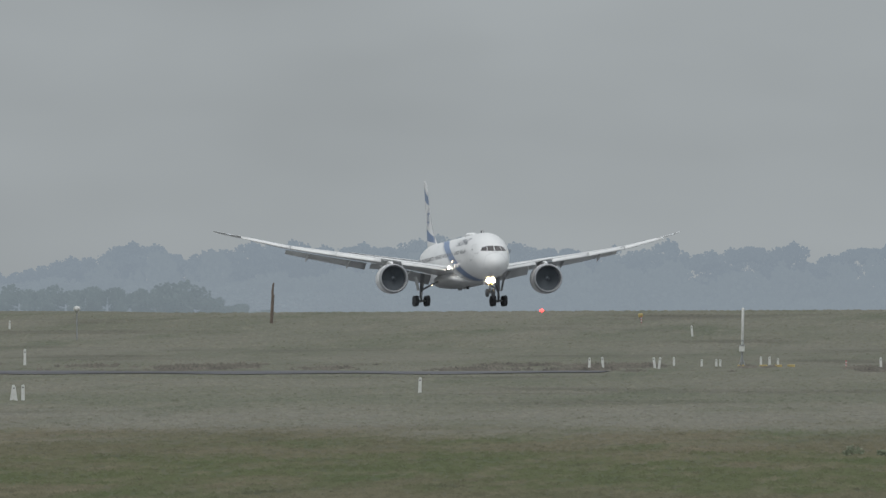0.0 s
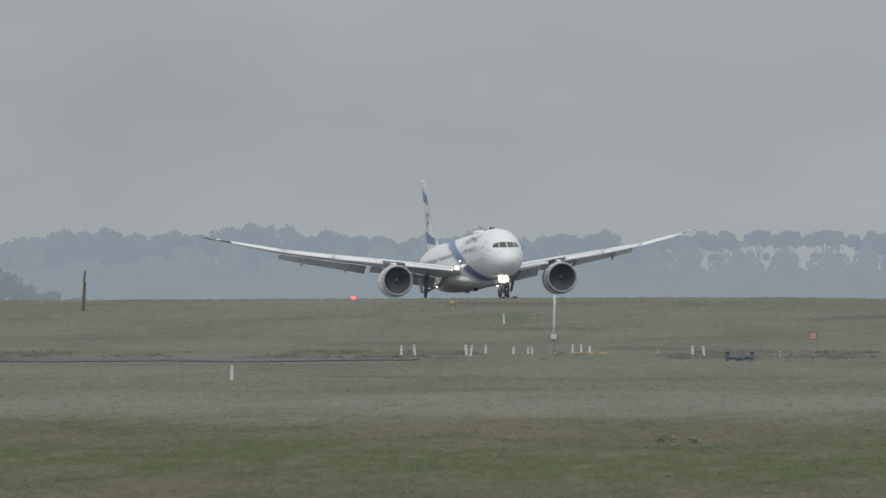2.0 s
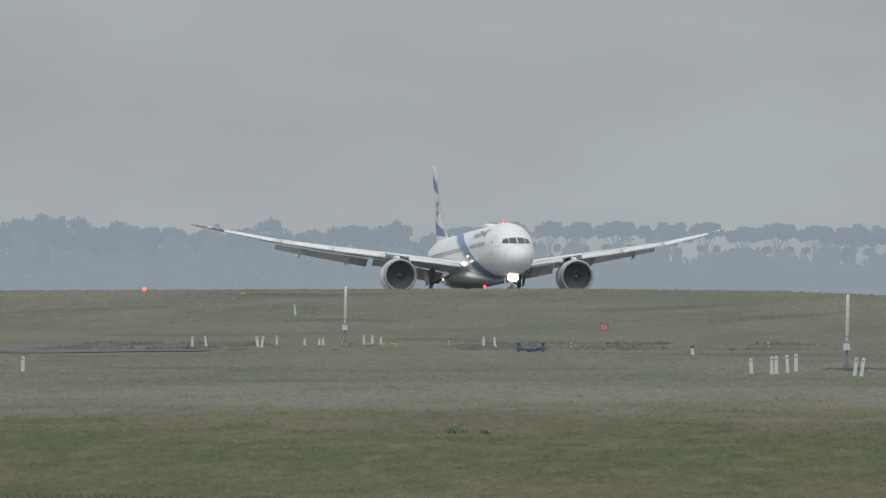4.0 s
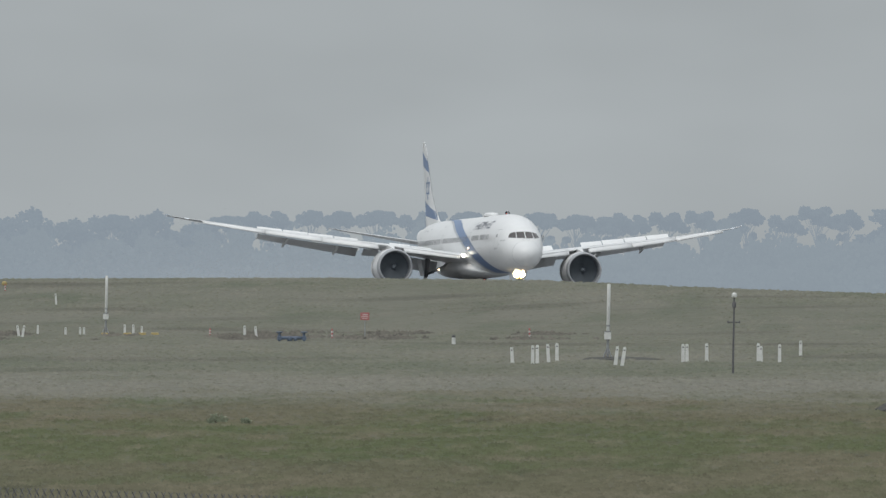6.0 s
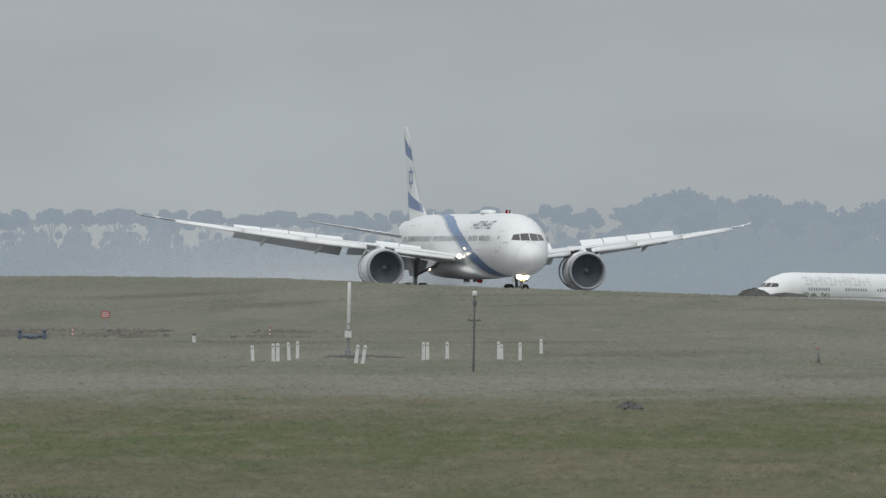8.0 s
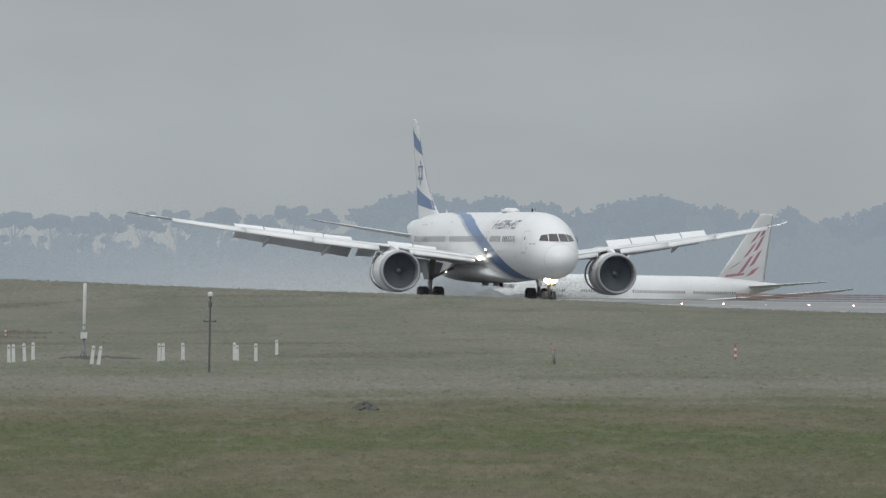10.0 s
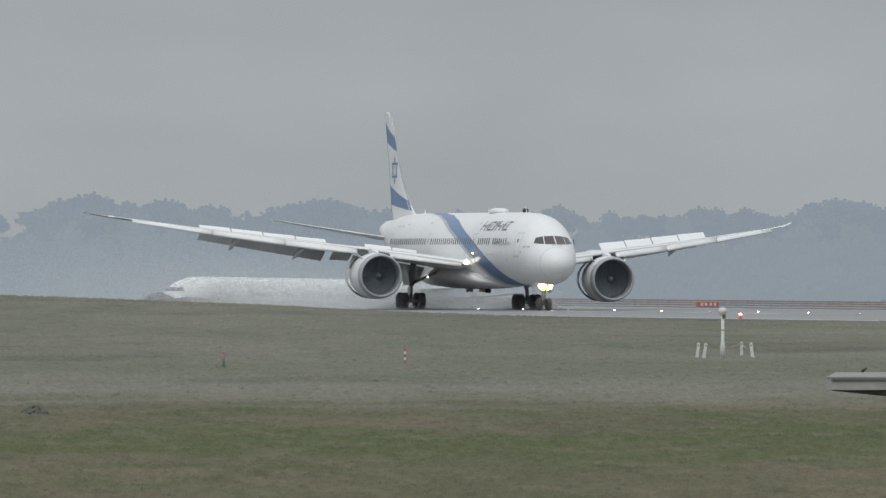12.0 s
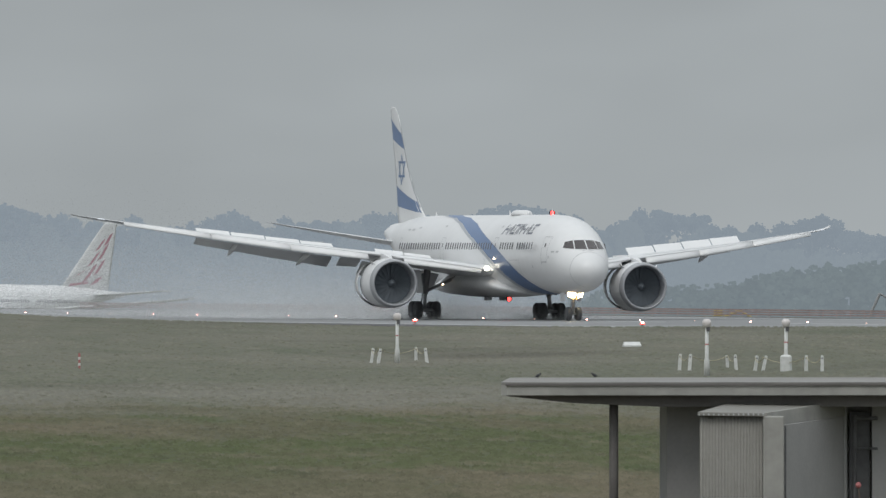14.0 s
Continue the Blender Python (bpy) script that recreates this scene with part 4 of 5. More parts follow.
    jet.matrix_world = pose(c.x, c.y, -7.98, 0, 0, math.degrees(math.atan2(-d.x, d.y))) @ pose(0, 0, 0, 0.7, 0, 0)


build_parked_jet()


# ---- runway lamps ----
def on_runway(along, side):
    return RX0 + RD[0] * along + RS[0] * side, RY0 + RD[1] * along + RS[1] * side


# every third centre lamp burns faintly
FAINT_AT = 2


def build_runway_lamps():
    base = thing("runway_lamp", "lit low lamp on runway edge", "lamp", group="runway lamps")
    part("base", turned([(0.16, 0), (0.16, 0.08), (0.09, 0.12), (0.07, 0.26), (0.07, 0.28)], 12), GALV, base)
    part("lens", turned([(0.07, 0.27), (0.11, 0.31), (0.11, 0.38), (0.05, 0.44)], 12), RUNWAY_LAMP, base, "glowing reddish lens")
    flush = thing("centre_lamp", "lit flush lamp on runway centre line", "lamp", group="runway centre lamps")
    part("housing", turned([(0.18, 0.0), (0.16, 0.05), (0.12, 0.07)], 12), GALV, flush)
    part("lens", turned([(0.06, 0.05), (0.07, 0.09), (0.04, 0.13)], 10), RUNWAY_LAMP, flush, "glowing reddish lens")
    # this red ring is added as the lens's halo, modelled as glow
    part("halo_ring", turned([(0.17, 0.26), (0.18, 0.34), (0.10, 0.33)], 14), RED_HALO, base, "added glowing ring for the lamp's red halo")
    faint = thing("centre_lamp", "faint flush lamp on runway centre line", "lamp", group="runway centre lamps")
    part("housing", turned([(0.18, 0.0), (0.16, 0.05), (0.12, 0.07)], 12), GALV, faint)
    part("lens", turned([(0.05, 0.05), (0.06, 0.08), (0.03, 0.11)], 10), DIM_LAMP, faint, "faintly glowing lens")
    first = True
    for along in range(240, 520, 60):
        for side in (-31.5,):
            x, y = on_runway(along + 16, side)
            m = pose(x, y, 0.03)
            if first:
                base.matrix_world, first = m, False
            else:
                copy_thing(base, m)
    placed = set()
    for i, along in enumerate(range(-180, 420, 15)):
        x, y = on_runway(along + 3, 0.9)
        lamp = faint if i % 3 == FAINT_AT else flush
        if lamp.name in placed:
            copy_thing(lamp, pose(x, y, 0.06))
        else:
            placed.add(lamp.name)
            lamp.matrix_world = pose(x, y, 0.06)


build_runway_lamps()


def grounded(x, y, lean=0.0, turn=0.0, sink=0.03):
    return pose(x, y, float(ground_height(x, y)) - sink, 0, lean, turn)


# ---- marker posts: place, height, lean ----
CREST_POSTS = [
    (-37.02, 963.8, 0.61, 2), (-36.25, 963.8, 0.65, -6), (-33.66, 970.4, 0.62, -8), (-33.47, 970.4, 0.62, 8),
    (-33.73, 1002.9, 0.48, 0), (-31.95, 996.5, 0.38, 0), (-31.13, 996.5, 0.38, 0), (-30.91, 996.5, 0.38, 0),
    (-29.01, 1010.1, 0.45, 0), (-28.52, 1010.1, 0.48, 0), (-28.04, 1010.1, 0.42, 0), (-21.17, 964.3, 0.55, 0),
    (-20.4, 958.3, 0.55, -6),
]
POLE_POSTS = [
    (-5.09, 743.5, 0.69, -3), (-4.22, 739.5, 0.75, 0), (-4.05, 743.5, 0.76, 0), (-3.61, 751.0, 0.81, -3),
    (-3.29, 758.5, 0.8, 0), (-0.77, 732.5, 0.84, 7), (-0.49, 729.0, 0.79, 9), (2.08, 751.0, 0.84, 0),
    (2.25, 751.0, 0.84, 0), (3.1, 755.0, 0.82, 0), (5.31, 757.0, 0.75, 0), (5.4, 753.0, 0.74, 0),
    (6.16, 749.5, 0.79, 0), (7.5, 797.5, 0.71, 0),
]
WEST_POSTS = [
    (-40.8, 1252.3, 0.8, -5), (-70.37, 1000.5, 0.93, 0), (-50.46, 709.7, 0.63, 8), (-50.03, 706.2, 0.63, -8),
    (-49.99, 709.7, 0.61, 0), (-36.33, 757.1, 0.7, 2), (-93.57, 1314.2, 0.59, 0),
]
LAMP_POSTS = [
    (40.43, 781.0, 0.72, 8), (40.55, 777.4, 0.74, 9), (42.86, 789.3, 0.63, 0), (42.62, 775.8, 0.72, -7),
    (49.4, 713.8, 0.71, 4), (49.74, 712.8, 0.71, 4), (52.03, 723.1, 0.53, -4), (51.44, 710.1, 0.64, -4),
    (51.71, 703.6, 0.63, 8), (51.95, 702.6, 0.63, 12), (53.33, 698.0, 0.62, 0), (53.84, 696.4, 0.62, 0),
]
POSTS = CREST_POSTS + POLE_POSTS + WEST_POSTS + LAMP_POSTS


def build_posts():
    made = {}
    for i, (x, y, h, lean) in enumerate(POSTS):
        key = round(h, 1)
        if key not in made:
            post = thing("marker_post", "white tapered marker post standing in grass", "post", group="marker posts")
            w, hh = 0.055 + 0.025 * h, h + 0.05
            body = loft([[(-w * k, -0.035, z), (w * k, -0.035, z), (w * k, 0.035, z), (-w * k, 0.035, z)] for k, z in ((1.0, 0), (0.92, hh * 0.5), (0.85, hh * 0.94), (0.55, hh))])
            part("board", body, POST, post)
            part("reflector", block(-w * 0.5, w * 0.5, -0.045, -0.03, hh * 0.80, hh * 0.86), IRON, post, "dark reflector strip")
            post.matrix_world = grounded(x, y, lean)
            made[key] = post
        else:
            copy_thing(made[key], grounded(x, y, lean, (i * 37) % 24 - 12))


build_posts()


def build_pole(x, y, h):
    pole = thing("instrument_pole", "tall white tube on grey mast with equipment box", "pole", grounded(x, y, 1.2), "instrument poles")
    part("mast", join(rod((0, 0, 0), (0, 0, h * 0.42), 0.055), rod((-0.22, 0, 0), (0, 0, 0.6), 0.03), rod((0.22, 0, 0), (0, 0, 0.6), 0.03), block(-0.2, 0.2, -0.2, 0.2, 0, 0.1, 0.02)), GALV, pole, "grey steel mast")
    part("tube", turned([(0.055, h * 0.38), (0.075, h * 0.39), (0.075, h - 0.05), (0.05, h)], 16), POST, pole, "white tube", True)
    for z in (0.36, 0.44):
        part("clamp", turned([(0.09, h * z), (0.09, h * z + 0.06)], 14), GALV, pole)
    box = part("equipment_box", block(-0.16, 0.14, -0.2, 0.02, h * 0.27, h * 0.27 + 0.32, 0.02), POST, pole, "white equipment box")
    part("box_lid", block(-0.18, 0.16, -0.22, 0.04, h * 0.27 + 0.325, h * 0.27 + 0.35), GALV, box)


build_pole(-29.49, 989.6, 3.34)
build_pole(-1.15, 770.5, 3.31)


def build_masts():
    m = thing("crossbar_mast", "dark iron mast with crossbar and white cap", "mast", grounded(3.81, 682.5, 1.0))
    part("shaft", rod((0, 0, 0), (0, 0, 2.98), 0.045, 0.03), IRON, m)
    part("crossbar", join(rod((-0.22, 0, 2.0), (0.22, 0, 2.0), 0.025), rod((-0.22, 0, 1.96), (-0.22, 0, 2.06), 0.03), rod((0.22, 0, 1.96), (0.22, 0, 2.06), 0.03)), IRON, m)
    part("collar", turned([(0.07, 2.55), (0.08, 2.6), (0.08, 2.72), (0.06, 2.78)], 12), IRON, m)
    part("cap", turned([(0.06, 2.95), (0.1, 2.98), (0.1, 3.08), (0.04, 3.14)], 14), POST, m, "white cap")
    p = thing("timber_pole", "weathered dark timber pole leaning slightly", "pole", grounded(-76.25, 1352.4, 1.5))
    part("trunk", loft([ring(r, z, 9, dx, 0) for r, z, dx in ((0.13, 0, 0), (0.125, 1.0, 0.03), (0.11, 2.0, 0.05), (0.085, 2.5, 0.02), (0.07, 3.1, 0.08), (0.02, 3.16, 0.09))]), WOOD, p)
    part("stay", rod((0.1, 0, 1.6), (0.14, 0, 2.2), 0.05), WOOD, p)
    lamp = thing("field_lamp", "pale globe lamp on thin grey mast", "lamp", grounded(-83.27, 1235.7))
    part("mast", rod((0, 0, 0), (0, 0, 2.1), 0.05, 0.04), GALV, lamp)
    part("globe", turned([(0.08, 2.02), (0.17, 2.06), (0.24, 2.16), (0.24, 2.26), (0.15, 2.36), (0.03, 2.4)], 16), POST, lamp, "white globe", True)


build_masts()


def build_lamp_posts():
    for x, y, h, wide in ((41.31, 775.9, 2.25, 0.0), (48.64, 687.3, 2.24, 0.0), (52.68, 700.0, 2.1, 0.22)):
        lamp = thing("approach_lamp", "white approach lamp post with round head", "lamp", grounded(x, y), "approach lamps")
        part("shaft", turned([(0.12, 0), (0.11, 0.6), (0.075, 0.75), (0.07, h - 0.3)], 16), POST, lamp, "white shaft", True)
        part("head", turned([(0.07, h - 0.34), (0.15, h - 0.28), (0.18, h - 0.16), (0.17, h - 0.06), (0.08, h)], 18), SIGN_WHITE, lamp, "white round lamp head", True)
        part("bracket", block(-0.02, 0.12, -0.11, -0.05, h - 0.48, h - 0.3, 0.01), IRON, lamp, "dark bracket")
        part("band", turned([(0.085, h * 0.55), (0.085, h * 0.55 + 0.05)], 14), SIGN_RED, lamp, "red band")
        if wide:
            part("plinth", block(-wide, wide, -wide, wide, 0, 0.68, 0.07), POST, lamp, "white tapered plinth")
    # sagging ropes between the low posts round each lamp
    for a, b in ((34, 35), (35, 36), (36, 37), (38, 39), (39, 40), (40, 41), (42, 43), (43, 44), (44, 45)):
        (xa, ya, ha, _), (xb, yb, hb, _) = POSTS[a], POSTS[b]
        rope = thing("barrier_rope", "pale yellow rope sagging between posts", "rope", group="barrier ropes")
        pts = []
        for i in range(11):
            u = i / 10
            x, y = xa + (xb - xa) * u, ya + (yb - ya) * u
            pts.append((x, y, float(ground_height(x, y)) + 0.9 * (ha + (hb - ha) * u) - 0.9 * u * (1 - u)))
        part("strand", join(*[rod(pts[i], pts[i + 1], 0.014, sides=5) for i in range(10)]), ROPE, rope)


build_lamp_posts()


def build_field_things():
    sign = thing("warning_sign", "small red and white sign on grey post", "sign", grounded(-14.44, 951.9))
    part("stem", rod((0, 0, 0), (0, 0, 1.1), 0.03), GALV, sign)
    board = part("board", block(-0.24, 0.24, -0.03, 0.0, 1.02, 1.42, 0.01), SIGN_RED, sign, "red board")
    for z, w in ((1.10, 0.17), (1.2, 0.19), (1.3, 0.15)):
        part("writing_bar", block(-w, w, -0.04, -0.031, z, z + 0.035), SIGN_WHITE, board, "white writing bar")
    hyd = thing("hydrant_valves", "blue pipework with two handwheel valves", "valve", grounded(-17.8, 922.5))
    part("pipe", join(rod((-0.64, 0, 0.2), (0.64, 0, 0.2), 0.09), rod((-0.1, 0, 0), (-0.1, 0, 0.3), 0.13), rod((0.2, 0, 0), (0.2, 0, 0.25), 0.1)), VALVE, hyd, smooth_shade=True)
    for s in (-1, 1):
        part("valve_stem", join(rod((s * 0.64, 0, 0), (s * 0.64, 0, 0.5), 0.07), block(s * 0.64 - 0.12, s * 0.64 + 0.12, -0.1, 0.1, 0.1, 0.3, 0.03)), VALVE, hyd)
        part("handwheel", moved(turned([(0.05, 0.46), (0.17, 0.47), (0.19, 0.5), (0.17, 0.53), (0.05, 0.54)], 14), pose(s * 0.64, 0, 0)), VALVE, hyd)
    for x, y, h in ((-5.57, 946.0, 0.6), (26.71, 757.0, 0.70), (-23.66, 989.7, 0.4), (-47.77, 1346.7, 0.55), (-16.2, 951.9, 0.55)):
        m = thing("striped_marker", "short red and white striped marker post", "post", grounded(x, y), "striped markers")
        part("stem", turned([(0.045, 0), (0.045, h)], 10), SIGN_RED, m, "red stem")
        for z in (0.25, 0.62):
            part("band", turned([(0.05, h * z), (0.05, h * z + h * 0.16)], 10), SIGN_WHITE, m, "white band")
    stub = thing("stub_post", "short grey stub post with red cap among weeds", "post", grounded(18.03, 720.3))
    part("stub", turned([(0.06, 0), (0.06, 0.62), (0.05, 0.66)], 12), GALV, stub, smooth_shade=True)
    part("cap", turned([(0.065, 0.655), (0.06, 0.72), (0.02, 0.74)], 10), SIGN_RED, stub, "red cap")
    rnd, verts = random.Random(3), []
    for _ in range(110):
        cx, cy, h = rnd.uniform(-0.35, 0.75), rnd.uniform(-0.3, 0.3), rnd.uniform(0.06, 0.26)
        verts += [(cx - 0.03, cy, 0), (cx + 0.03, cy, 0), (cx + rnd.uniform(-0.15, 0.2), cy + 0.1, h)]
    part("weed_tuft", (verts, [(3 * i, 3 * i + 1, 3 * i + 2) for i in range(110)]), DRY_PATCH, stub, "pale dry weeds round its foot")
    cone = thing("marker_cone", "small white tapered marker with dark cap", "marker", grounded(-9.1, 895.0))
    part("body", turned([(0.12, 0), (0.10, 0.05), (0.085, 0.36)], 12), POST, cone)
    part("cap", turned([(0.09, 0.36), (0.09, 0.46), (0.05, 0.49)], 12), IRON, cone, "dark cap")
    mark = thing("runway_marker", "low white gabled marker box on grass", "marker", grounded(56.35, 847.1))
    part("body", loft([[(-0.42, -0.6, z), (0.42, -0.6, z), (0.42, 0.6, z), (-0.42, 0.6, z)] for z in (0, 0.1)] + [[(-0.36, -0.15, 0.26), (0.36, -0.15, 0.26), (0.36, 0.15, 0.26), (-0.36, 0.15, 0.26)]]), POST, mark)
    ylamp = thing("taxi_lamp", "small yellow lamp housing on crest", "lamp", grounded(-48.49, 1365.6))
    part("stem", rod((0, 0, 0), (0, 0, 0.3), 0.05), GALV, ylamp)
    part("housing", turned([(0.14, 0.28), (0.2, 0.34), (0.2, 0.52), (0.1, 0.6)], 12), YELLOW, ylamp, "yellow housing")
    red = thing("obstruction_lamp", "lit red lamp on grassy crest", "lamp", grounded(-59.27, 1442.3))
    part("stem", rod((0, 0, 0), (0, 0, 0.22), 0.05), GALV, red)
    part("lens", turned([(0.1, 0.2), (0.16, 0.28), (0.16, 0.36), (0.06, 0.44)], 12), BEACON, red, "glowing red lens")
    for dx in (-0.9, 0.3, 1.1, 1.8):
        g = thing("ground_fitting", "low yellow ground fitting beside pole", "fitting", grounded(-28.6 + dx, 990 + dx), "ground fittings")
        part("body", block(-0.22, 0.22, -0.1, 0.1, 0, 0.16, 0.03), YELLOW, g)
    # soil heaps
    for x, y, w, d, h, label in ((7.54, 523.4, 0.48, 3.0, 0.23, "dark clump of soil and weeds"), (-0.6, 770.6, 2.1, 6.0, 0.13, "disturbed dark soil round pole"), (37.5, 1750.0, 1.7, 4, 0.80, "dark earth heap beyond runway"), (40.6, 1752.0, 2.3, 4, 0.36, "dark earth heap beyond runway")):
        rnd = random.Random(int(x * 10))
        rings = []
        for k, z in ((1.0, 0), (0.85, 0.35), (0.6, 0.7), (0.3, 0.92), (0.08, 1.0)):
            rings.append([(w * k * math.cos(t) * rnd.uniform(0.8, 1.15), d * k * math.sin(t) * rnd.uniform(0.8, 1.15), h * z * rnd.uniform(0.75, 1.2)) for t in [2 * math.pi * i / 22 for i in range(22)]])
        tagged(part("earth_mound", loft(rings), SOIL), label, "soil").matrix_world = grounded(x, y)
    # old service track in the grass
    verts, faces = [], []
    for i in range(41):
        x = -82 + 47 * i / 40
        y0, y1 = 912 + 5 * math.sin(i * 0.7), 938 + 4 * math.sin(i * 0.5 + 1)
        if i > 33:
            y0 += (i - 33) * 1.6
        verts += [(x, y0, float(ground_height(x, y0)) + 0.035), (x, y1, float(ground_height(x, y1)) + 0.035)]
    faces = [(2 * i, 2 * i + 2, 2 * i + 3, 2 * i + 1) for i in range(40)]
    tagged(part("service_road", (verts, faces), TRACK), "old dark asphalt service track in grass", "road", kind="structure")


build_field_things()


def build_shrub(x, y, w, h, seed):
    rnd = random.Random(seed)
    verts, faces = [], []
    for _ in range(150):
        a, r = rnd.uniform(0, 6.283), math.sqrt(rnd.random())
        z = h * rnd.random() ** 0.8 * (1.05 - r * r * 0.7)
        c = Vector((w * r * math.cos(a), w * 2 * r * math.sin(a), z))
        s = 0.05 + 0.05 * rnd.random()
        b = len(verts)
        for _ in range(3):
            verts.append(tuple(c + Vector((rnd.uniform(-s, s), rnd.uniform(-s, s), rnd.uniform(-s, s)))))
        faces.append((b, b + 1, b + 2))
    bush = thing("shrub", "low dark weedy shrub in grass", "shrub", grounded(x, y, sink=0), "field shrubs")
    part("leaves", (verts, faces), SCRUB, bush)
    part("stem", join(*[rod((0, 0, 0), (w * 0.5 * math.cos(k), w * math.sin(k), h * 0.7), 0.015, 0.005, 5) for k in range(5)]), WOOD, bush)


for k, (x, y, w, h) in enumerate(((-11.45, 486.4, 0.28, 0.26), (-10.62, 484.9, 0.14, 0.13), (42.6, 1750.0, 0.45, 0.5), (43.4, 1751.0, 0.3, 0.4), (44.5, 1752.0, 0.5, 0.45))):
    build_shrub(x, y, w, h, k)


# ---- the shed by the fence ----
def build_shed():
    y0 = 291.0
    shed = thing("shed", "low grey flat-roofed shed with pale weathered fascia", "building", pose(0, 0, 0))
    fascia_low, fascia_high = 2.49, 2.655
    outline = [(17.22, y0 + 0.25), (17.3, y0), (29.0, y0), (29.0, y0 + 11.5), (18.03, y0 + 11.5)]
    roof = part("roof", loft([[(x, y, z) for x, y in outline] for z in (fascia_high + 0.005, fascia_high + 0.05)]), ROOF, shed, "flat grey roof sheet")
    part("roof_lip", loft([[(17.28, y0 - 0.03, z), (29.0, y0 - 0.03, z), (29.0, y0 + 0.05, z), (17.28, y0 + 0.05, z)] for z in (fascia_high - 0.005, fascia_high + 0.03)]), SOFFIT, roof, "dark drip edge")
    part("fascia", loft([[(x, y, z) for x, y in outline] for z in (fascia_low, fascia_high)]), FASCIA, shed, "pale stained fascia board")
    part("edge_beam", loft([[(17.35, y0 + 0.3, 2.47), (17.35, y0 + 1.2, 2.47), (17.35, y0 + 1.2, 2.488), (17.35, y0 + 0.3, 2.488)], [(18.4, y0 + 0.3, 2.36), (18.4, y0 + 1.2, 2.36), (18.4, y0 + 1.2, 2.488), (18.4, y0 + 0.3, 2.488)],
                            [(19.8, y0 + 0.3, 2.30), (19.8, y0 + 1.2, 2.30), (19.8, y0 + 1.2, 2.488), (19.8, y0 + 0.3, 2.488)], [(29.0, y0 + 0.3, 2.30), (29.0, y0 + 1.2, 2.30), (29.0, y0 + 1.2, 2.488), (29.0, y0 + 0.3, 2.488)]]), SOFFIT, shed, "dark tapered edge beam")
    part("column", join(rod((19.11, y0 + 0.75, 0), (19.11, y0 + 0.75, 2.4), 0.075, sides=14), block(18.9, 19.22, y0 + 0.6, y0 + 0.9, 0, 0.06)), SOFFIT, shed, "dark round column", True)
    part("wall", join(block(20.02, 23.0, y0 + 1.22, y0 + 3.0, 0, 2.3), block(23.42, 29.0, y0 + 1.22, y0 + 3.0, 0, 2.3), block(22.95, 23.47, y0 + 1.5, y0 + 3.0, 0, 2.3)), WALL, shed, "plain grey wall")
    part("door_panel", block(23.05, 23.38, y0 + 1.3, y0 + 1.38, 0, 2.2), IRON, shed, "dark recessed door")
    part("pipe", join(rod((23.12, y0 + 1.12, 0), (23.12, y0 + 1.12, 2.15), 0.035), rod((23.12, y0 + 1.12, 2.1), (23.5, y0 + 1.12, 2.1), 0.035), rod((23.12, y0 + 1.12, 1.6), (23.5, y0 + 1.12, 1.6), 0.02)), IRON, shed, "dark downpipe")
    lean = thing("lean_to", "small corrugated iron lean-to with skillion roof against shed", "shed", Matrix.Translation((-0.05, 0, 0)) @ Matrix.Diagonal((1, 1, 1.035, 1)))
    yl = y0 - 1.5
    verts, faces, n = [], [], 160
    for i in range(n + 1):
        x = 20.42 + 1.03 * i / n
        dy = 0.010 * math.sin(2 * math.pi * i / 8)
        verts += [(x, yl + dy, 0), (x, yl + dy, 2.1), (x, yl + dy + 0.02, 0), (x, yl + dy + 0.02, 2.1)]
    for i in range(n):
        b = 4 * i
        faces += [(b, b + 4, b + 5, b + 1), (b + 2, b + 3, b + 7, b + 6), (b + 1, b + 5, b + 7, b + 3)]
    part("corrugated_sheet", (verts, faces), CORRUGATED, lean, "cream corrugated iron sheet", True)
    part("corner_post", block(21.455, 21.80, yl - 0.11, yl + 0.25, 0, 2.09, 0.02), FASCIA, lean, "pale corner post")
    rf = part("skillion_roof", loft([[(20.38, yl - 0.08, 2.10), (21.50, yl - 0.08, 2.08), (23.0, y0 + 1.21, 2.25), (21.3, y0 + 1.21, 2.28)], [(20.38, yl - 0.08, 2.15), (21.50, yl - 0.08, 2.13), (23.0, y0 + 1.21, 2.3), (21.3, y0 + 1.21, 2.33)]]), CORRUGATED, lean, "pale sloping sheet roof")
    for i in range(14):
        part("sheet_rib", rod((20.4 + 1.06 * i / 13, yl - 0.1, 2.11), (20.4 + 1.06 * i / 13, yl - 0.02, 2.12), 0.017, sides=8), SEAM, rf)
    part("barge_board", loft([[(21.46, yl - 0.1, 1.92), (21.52, yl - 0.1, 1.92), (21.52, yl - 0.1, 2.14), (21.46, yl - 0.1, 2.14)], [(22.96, y0 + 1.20, 2.06), (23.02, y0 + 1.20, 2.06), (23.02, y0 + 1.20, 2.31), (22.96, y0 + 1.20, 2.31)]]), FASCIA, lean, "pale barge board")
    part("side_wall", loft([[(21.8, yl + 0.2, 0), (21.86, yl + 0.2, 0), (21.86, yl + 0.2, 1.95), (21.8, yl + 0.2, 1.95)], [(22.95, y0 + 1.19, 0), (23.0, y0 + 1.19, 0), (23.0, y0 + 1.19, 2.05), (22.95, y0 + 1.19, 2.05)]]), WALL, lean, "grey side wall")
    part("corner_trim", block(21.80, 21.84, yl - 0.02, yl + 0.2, 0, 1.93), IRON, lean, "dark corner trim")
    flower = thing("red_flower", "small red flower head on stalk", "plant", pose(22.95, yl - 0.3, 0))
    part("stalk", join(rod((0, 0, 0), (0.02, 0, 0.85), 0.012), rod((0.02, 0, 0.85), (0.0, 0, 1.0), 0.012)), WOOD, flower)
